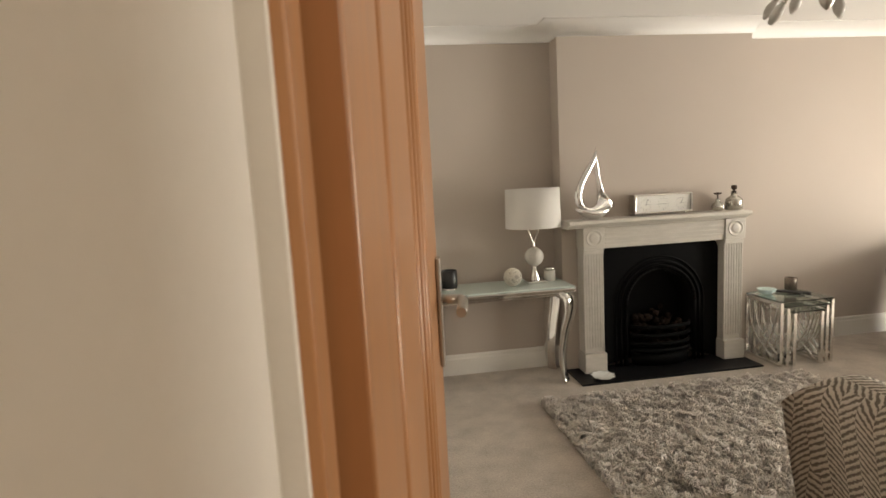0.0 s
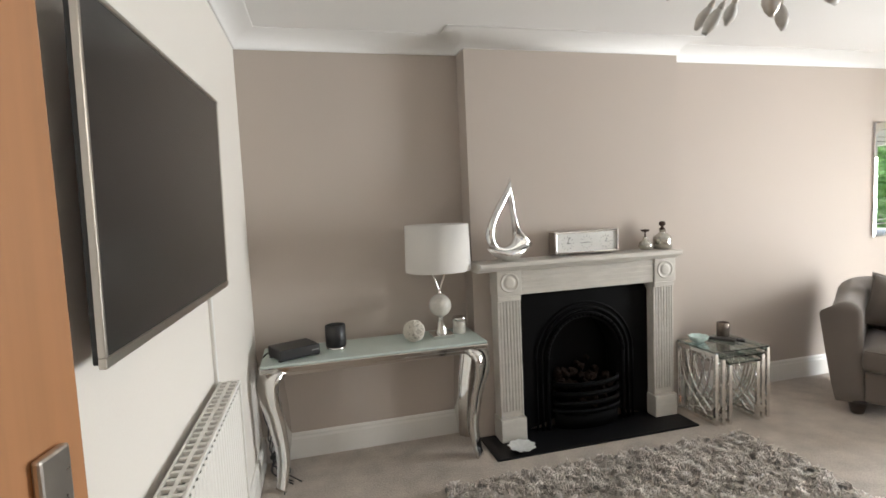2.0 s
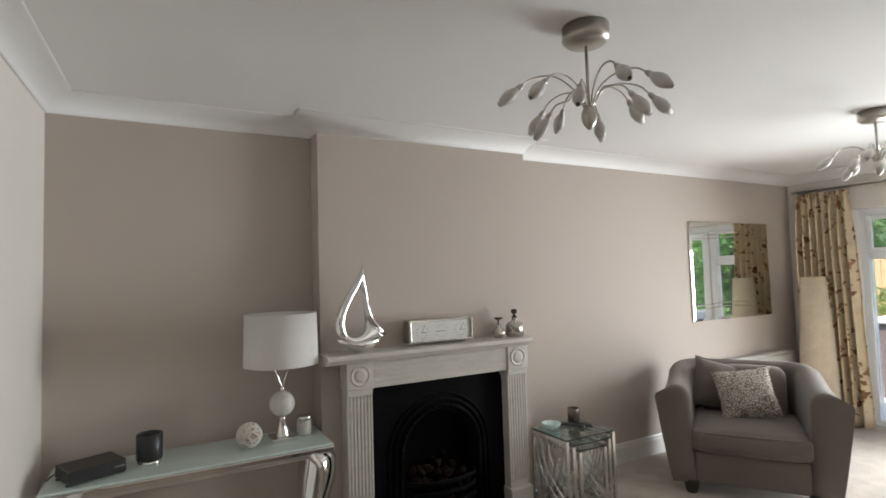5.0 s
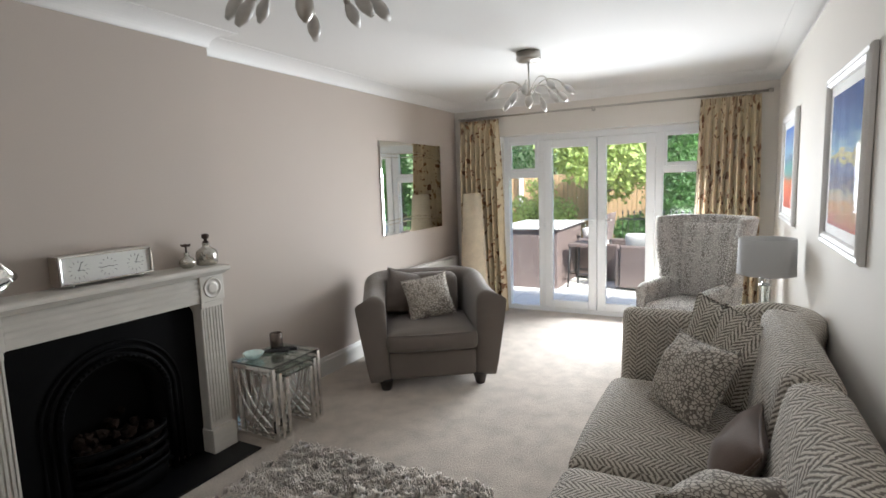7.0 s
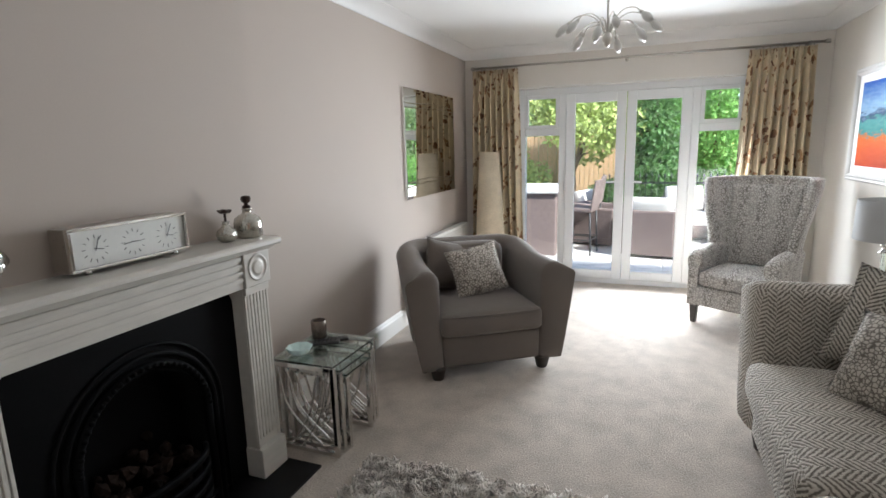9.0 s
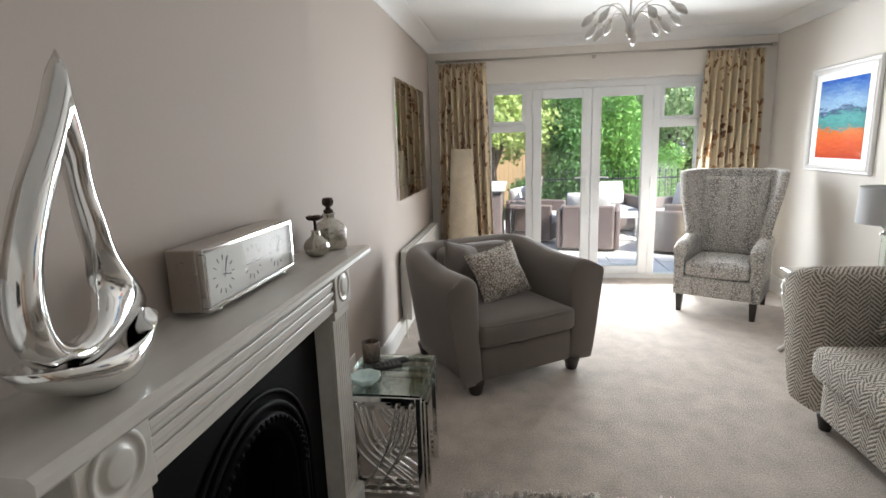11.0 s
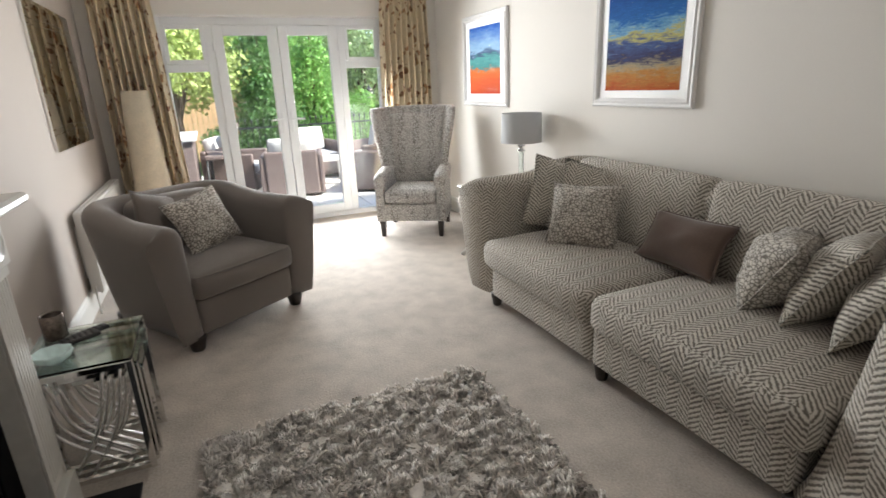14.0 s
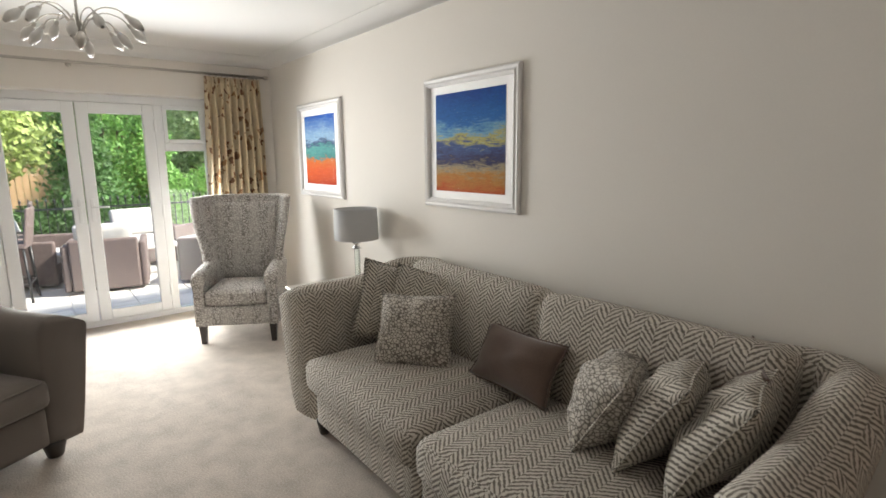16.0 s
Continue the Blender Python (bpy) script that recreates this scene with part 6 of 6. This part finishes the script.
def foliage(blobs, count, size, seed):
    """Leaves strewn over and into rounded masses (x, y, z, rx, ry, rz); returns vertices and faces."""
    rg = np.random.default_rng(seed)
    vol = np.array([b[3] * b[4] + b[4] * b[5] + b[3] * b[5] for b in blobs])
    pick = rg.choice(len(blobs), count, p=vol / vol.sum())
    B = np.array(blobs)[pick]
    d = rg.normal(size=(count, 3))
    d /= np.linalg.norm(d, axis=1)[:, None]
    rad = 1 - 0.45 * rg.random(count) ** 2 + 0.10 * rg.normal(size=count)
    c = B[:, :3] + d * B[:, 3:] * rad[:, None]
    t = rg.normal(size=(count, 3)) + np.array([0, 0, -0.4])
    t /= np.linalg.norm(t, axis=1)[:, None]
    s = np.cross(t, d + 0.5 * rg.normal(size=(count, 3)))
    s /= np.linalg.norm(s, axis=1)[:, None] + 1e-9
    n = np.cross(s, t)
    ln = (size * (0.7 + 0.6 * rg.random(count)))[:, None]
    v = np.stack([c - t * ln * 0.5, c + s * ln * 0.28 + n * ln * 0.08, c + t * ln * 0.5, c - s * ln * 0.28 + n * ln * 0.08], 1).reshape(-1, 3)
    k = np.arange(count) * 4
    f = np.concatenate([np.stack([k, k + 1, k + 2], 1), np.stack([k, k + 2, k + 3], 1)])
    return v.tolist(), f.tolist()


def plant(name, x, y, blobs, count, size, material, seed, label, category, trunk_h=0.6, trunk_r=0.06):
    ob = thing(name, Matrix.Translation((x, y, GZ - 0.03)), label, category)
    bm = bmesh.new()
    top = max(b[2] for b in blobs)
    tube(bm, curve_pts([(0, 0, 0), (0.03, 0.02, trunk_h * 0.5), (-0.02, 0.03, trunk_h), (0.02, 0, top)], 12), trunk_r, 9, [1.15 - 0.9 * k / 12 for k in range(13)])
    rg = random.Random(seed)
    for b in blobs[:8]:
        tube(bm, curve_pts([(0, 0, trunk_h * 0.8), (b[0] * 0.4, b[1] * 0.4, (trunk_h + b[2]) / 2), (b[0] * 0.85, b[1] * 0.85, b[2])], 8), trunk_r * 0.4, 6, [1 - 0.8 * k / 8 for k in range(9)])
    part("trunk", bm, BARK, ob)
    v, f = foliage(blobs, count, size, seed)
    me = bpy.data.meshes.new("crown")
    me.from_pydata(v, [], f)
    me.materials.append(material)
    o = new("crown", me)
    o.parent = ob
    return ob


def crown(seed, n, r, z0, z1, s):
    rg = random.Random(seed)
    out = []
    for k in range(n):
        a = rg.uniform(0, 2 * math.pi)
        d = r * math.sqrt(rg.random()) * 0.85
        z = rg.uniform(z0, z1)
        q = s * rg.uniform(0.7, 1.25)
        out.append((d * math.cos(a), d * math.sin(a), z, q, q, q * 0.8))
    return out


def cone_crown(h, r, seed):
    rg = random.Random(seed)
    out = []
    for k in range(16):
        u = k / 15
        q = r * (1 - u) ** 0.7 * 0.75 + 0.12
        a = rg.uniform(0, 6.28)
        o = r * 0.35 * (1 - u)
        out.append((o * math.cos(a), o * math.sin(a), 0.25 + u * (h - 0.3), q, q, q * 0.8))
    return out


plant("tree", 12.3, 3.55, crown(2, 16, 1.15, 1.3, 3.2, 0.5), 6500, 0.13, LEAF_YELLOW, 2, "yellow-green leafy tree in front of the fence", "tree", 1.3, 0.09)
plant("conifer", 12.4, 1.95, cone_crown(3.3, 0.78, 3), 8000, 0.10, LEAF_DARK, 3, "dense dark green conical evergreen", "tree", 0.4, 0.08)
plant("conifer", 13.2, 0.75, cone_crown(3.2, 0.72, 5), 7000, 0.10, LEAF_BRIGHT, 5, "dense bright green conical evergreen", "tree", 0.4, 0.08)
plant("shrub", 13.4, -0.35, [(0, 0, 0.5, 0.5, 0.5, 0.45), (0.05, 0, 1.15, 0.36, 0.36, 0.34)], 2600, 0.07, LEAF_BRIGHT, 7, "clipped bright green topiary shrub", "shrub", 0.3, 0.04)
plant("shrub", 12.9, 4.9, crown(8, 9, 0.9, 0.4, 1.5, 0.45), 3500, 0.11, LEAF_YELLOW, 8, "loose yellow-green shrub by the fence", "shrub", 0.4, 0.05)
plant("shrub", 12.2, 2.75, crown(9, 7, 0.5, 0.25, 0.75, 0.30), 2500, 0.09, LEAF_DARK, 9, "low dark green shrub behind the railing", "shrub", 0.2, 0.04)
plant("tree", 17.5, -1.6, crown(12, 18, 1.7, 1.1, 3.6, 0.7), 6000, 0.16, LEAF_GREY, 12, "grey-green leafy tree across the lawn", "tree", 1.0, 0.12)
plant("tree", 18.5, 1.0, crown(13, 20, 2.0, 1.0, 4.6, 0.8), 7000, 0.17, LEAF_BRIGHT, 13, "tall green leafy tree across the lawn", "tree", 1.2, 0.14)
plant("tree", 17.5, 5.5, crown(14, 22, 2.6, 1.6, 5.2, 0.9), 8000, 0.18, LEAF_GREY, 14, "tall green leafy tree beyond the fence", "tree", 1.6, 0.16)
plant("tree", 19.0, -5.0, crown(15, 22, 2.4, 0.8, 4.4, 0.9), 7000, 0.18, LEAF_DARK, 15, "tall dark green tree across the lawn", "tree", 1.2, 0.16)
# hedge and far woods close the garden
for nm, x, y0, y1, h, mat, sd, cnt, lab in (("hedge", 22.0, -16, 14, 3.6, LEAF_DARK, 21, 22000, "tall dark green hedge at the end of the garden"), ("hedge", 9.5, 11.5, 12.5, 3.0, LEAF_DARK, 22, 3000, "tall dark green hedge beside the garden")):
    rg = random.Random(sd)
    blobs = []
    n = int((y1 - y0) / 0.8) + 1
    for k in range(n):
        for z in (0.5, 1.4, 2.3, h - 0.5):
            blobs.append((rg.uniform(-0.3, 0.3), y0 + (y1 - y0) * k / max(1, n - 1) + rg.uniform(-0.3, 0.3), z + rg.uniform(-0.2, 0.3), 0.8, 0.8, 0.7))
    ob = thing(nm, Matrix.Translation((x, 0, GZ - 0.03)), lab, "hedge")
    v, f = foliage(blobs, cnt, 0.24, sd)
    me = bpy.data.meshes.new("leaves")
    me.from_pydata(v, [], f)
    me.materials.append(mat)
    o = new("leaves", me)
    o.parent = ob
    tagged(o, kind="stuff")
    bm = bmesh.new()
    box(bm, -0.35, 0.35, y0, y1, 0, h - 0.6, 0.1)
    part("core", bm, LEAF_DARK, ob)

# railing with ball finials
rail = thing("railing", Matrix.Translation((11.45, 0, GZ)), "black iron railing with pointed finials round the patio", "railing")
bm = bmesh.new()
lathe(bm, [(0.008, -0.02), (0.008, 0.93), (0.018, 0.94), (0.018, 0.955), (0.004, 1.0), (0, 1.0)], 8)
bar = part("bar", bm, IRON, rail, "", Matrix.Translation((0, -2.4, 0)))
for k in range(1, 49):
    again(bar, rail, Matrix.Translation((0, -2.4 + k * 0.11, 0)))
for z in (0.12, 0.82):
    bm = bmesh.new()
    box(bm, -0.008, 0.008, -2.45, 2.95, z - 0.015, z + 0.015)
    part("rail", bm, IRON, rail)

lp = thing("garden_lamp_post", Matrix.Translation((14.2, -0.80, GZ - 0.03)), "black iron lantern post on the lawn", "street lamp")
bm = bmesh.new()
lathe(bm, [(0, 0), (0.09, 0), (0.07, 0.1), (0.035, 0.16), (0.03, 0.5), (0.04, 0.52), (0.025, 0.56), (0.022, 1.08), (0.05, 1.12), (0.02, 1.16), (0, 1.16)], 14)
part("post", bm, IRON, lp)
bm = bmesh.new()
for a in range(6):
    c, s = math.cos(a * math.pi / 3), math.sin(a * math.pi / 3)
    tube(bm, [(0.07 * c, 0.07 * s, 1.17), (0.12 * c, 0.12 * s, 1.40)], 0.008, 6)
lathe(bm, [(0.13, 1.40), (0.14, 1.41), (0.05, 1.50), (0.02, 1.52), (0.02, 1.55), (0, 1.57)], 6)
lathe(bm, [(0, 1.15), (0.075, 1.16), (0.075, 1.175), (0, 1.176)], 6)
lan = part("lantern", bm, IRON, lp)
bm = bmesh.new()
lathe(bm, [(0.065, 1.178), (0.112, 1.398)], 6)
part("lantern_glass", bm, PALE_PAD, lan, "milky lantern glass", smooth=False)


# ---- wicker garden furniture ----
def wicker_chair(m, label):
    ch = thing("garden_chair", m, label, "garden chair", "wicker armchairs on the patio")
    bm = bmesh.new()
    box(bm, -0.36, 0.36, -0.36, 0.34, 0.05, 0.30, 0.02)
    part("seat_frame", bm, WICKER, ch)
    for s in (-1, 1):
        bm = bmesh.new()
        a, b = sorted((s * 0.362, s * 0.44))
        box(bm, a, b, -0.36, 0.40, 0.04, 0.60, 0.025)
        part("arm", bm, WICKER, ch)
    bm = bmesh.new()
    box(bm, -0.361, 0.361, 0.342, 0.42, 0.04, 0.66, 0.025)
    part("backrest", bm, WICKER, ch)
    bm = bmesh.new()
    soft_box(bm, -0.34, 0.34, -0.36, 0.32, 0.301, 0.42, 0.03, (0, 0, 0.02), 6)
    part("seat_pad", bm, PALE_PAD, ch, "pale fabric seat pad")
    bm = bmesh.new()
    soft_box(bm, -0.30, 0.30, -0.06, 0.06, 0, 0.42, 0.04, (0, 0.03, 0), 6)
    part("back_pad", bm, PALE_PAD, ch, "pale fabric back cushion", pose(0, 0.24, 0.425, -14, 0, 0))
    return ch


WL = "grey-brown wicker garden armchair with pale cushions"
c1 = wicker_chair(pose(8.75, 2.02, GZ, 0, 0, 80), WL)
for x, y, rz in ((10.2, 1.45, -80), (9.6, 0.55, -150), (8.45, 0.78, 150), (9.5, 2.75, -20)):
    copy_thing(c1, pose(x, y, GZ, 0, 0, rz))
ct = thing("coffee_table", pose(9.35, 1.45, GZ), "low white garden coffee table", "table")
bm = bmesh.new()
box(bm, -0.35, 0.35, -0.35, 0.35, 0.38, 0.405, 0.006)
part("tabletop", bm, PALE_PAD, ct)
for sx in (-1, 1):
    for sy in (-1, 1):
        bm = bmesh.new()
        box(bm, -0.02, 0.02, -0.02, 0.02, 0, 0.3795, 0.003)
        part("leg", bm, PALE_PAD, ct, "", Matrix.Translation((sx * 0.31, sy * 0.31, 0)))
bt = thing("bar_table", pose(8.95, 3.72, GZ), "tall grey-brown wicker garden bar table with pale top", "table")
bm = bmesh.new()
box(bm, -0.75, 0.75, -0.42, 0.55, 0.0, 0.90, 0.015)
part("base", bm, WICKER, bt)
bm = bmesh.new()
box(bm, -0.80, 0.80, -0.47, 0.60, 0.9005, 0.935, 0.008)
part("tabletop", bm, PALE_PAD, bt, "pale stone top")


def bar_stool(m):
    st = thing("bar_stool", m, "tall wicker-backed garden bar stool on dark legs", "stool", "bar stools at the garden bar")
    bm = bmesh.new()
    box(bm, -0.19, 0.19, -0.19, 0.19, 0.62, 0.68, 0.015)
    part("seat", bm, WICKER, st)
    bm = bmesh.new()
    box(bm, -0.19, 0.19, 0.0, 0.03, 0.0, 0.42, 0.012)
    part("backrest", bm, WICKER, st, "", pose(0, 0.17, 0.66, -8, 0, 0))
    for sx in (-1, 1):
        for sy in (-1, 1):
            bm = bmesh.new()
            tube(bm, [(sx * 0.19, sy * 0.19, 0), (sx * 0.165, sy * 0.165, 0.62)], 0.014, 8)
            part("leg", bm, IRON, st, "dark metal leg")
    bm = bmesh.new()
    r = 0.183
    tube(bm, [(-r, -r, 0.22), (r, -r, 0.22), (r, r, 0.22), (-r, r, 0.22), (-r, -r, 0.22)], 0.009, 6)
    part("footrest", bm, IRON, st)
    return st


s1 = bar_stool(pose(8.55, 2.98, GZ, 0, 0, 170))
for x, rz in ((9.05, 184), (9.55, 176)):
    copy_thing(s1, pose(x, 2.98, GZ, 0, 0, rz))
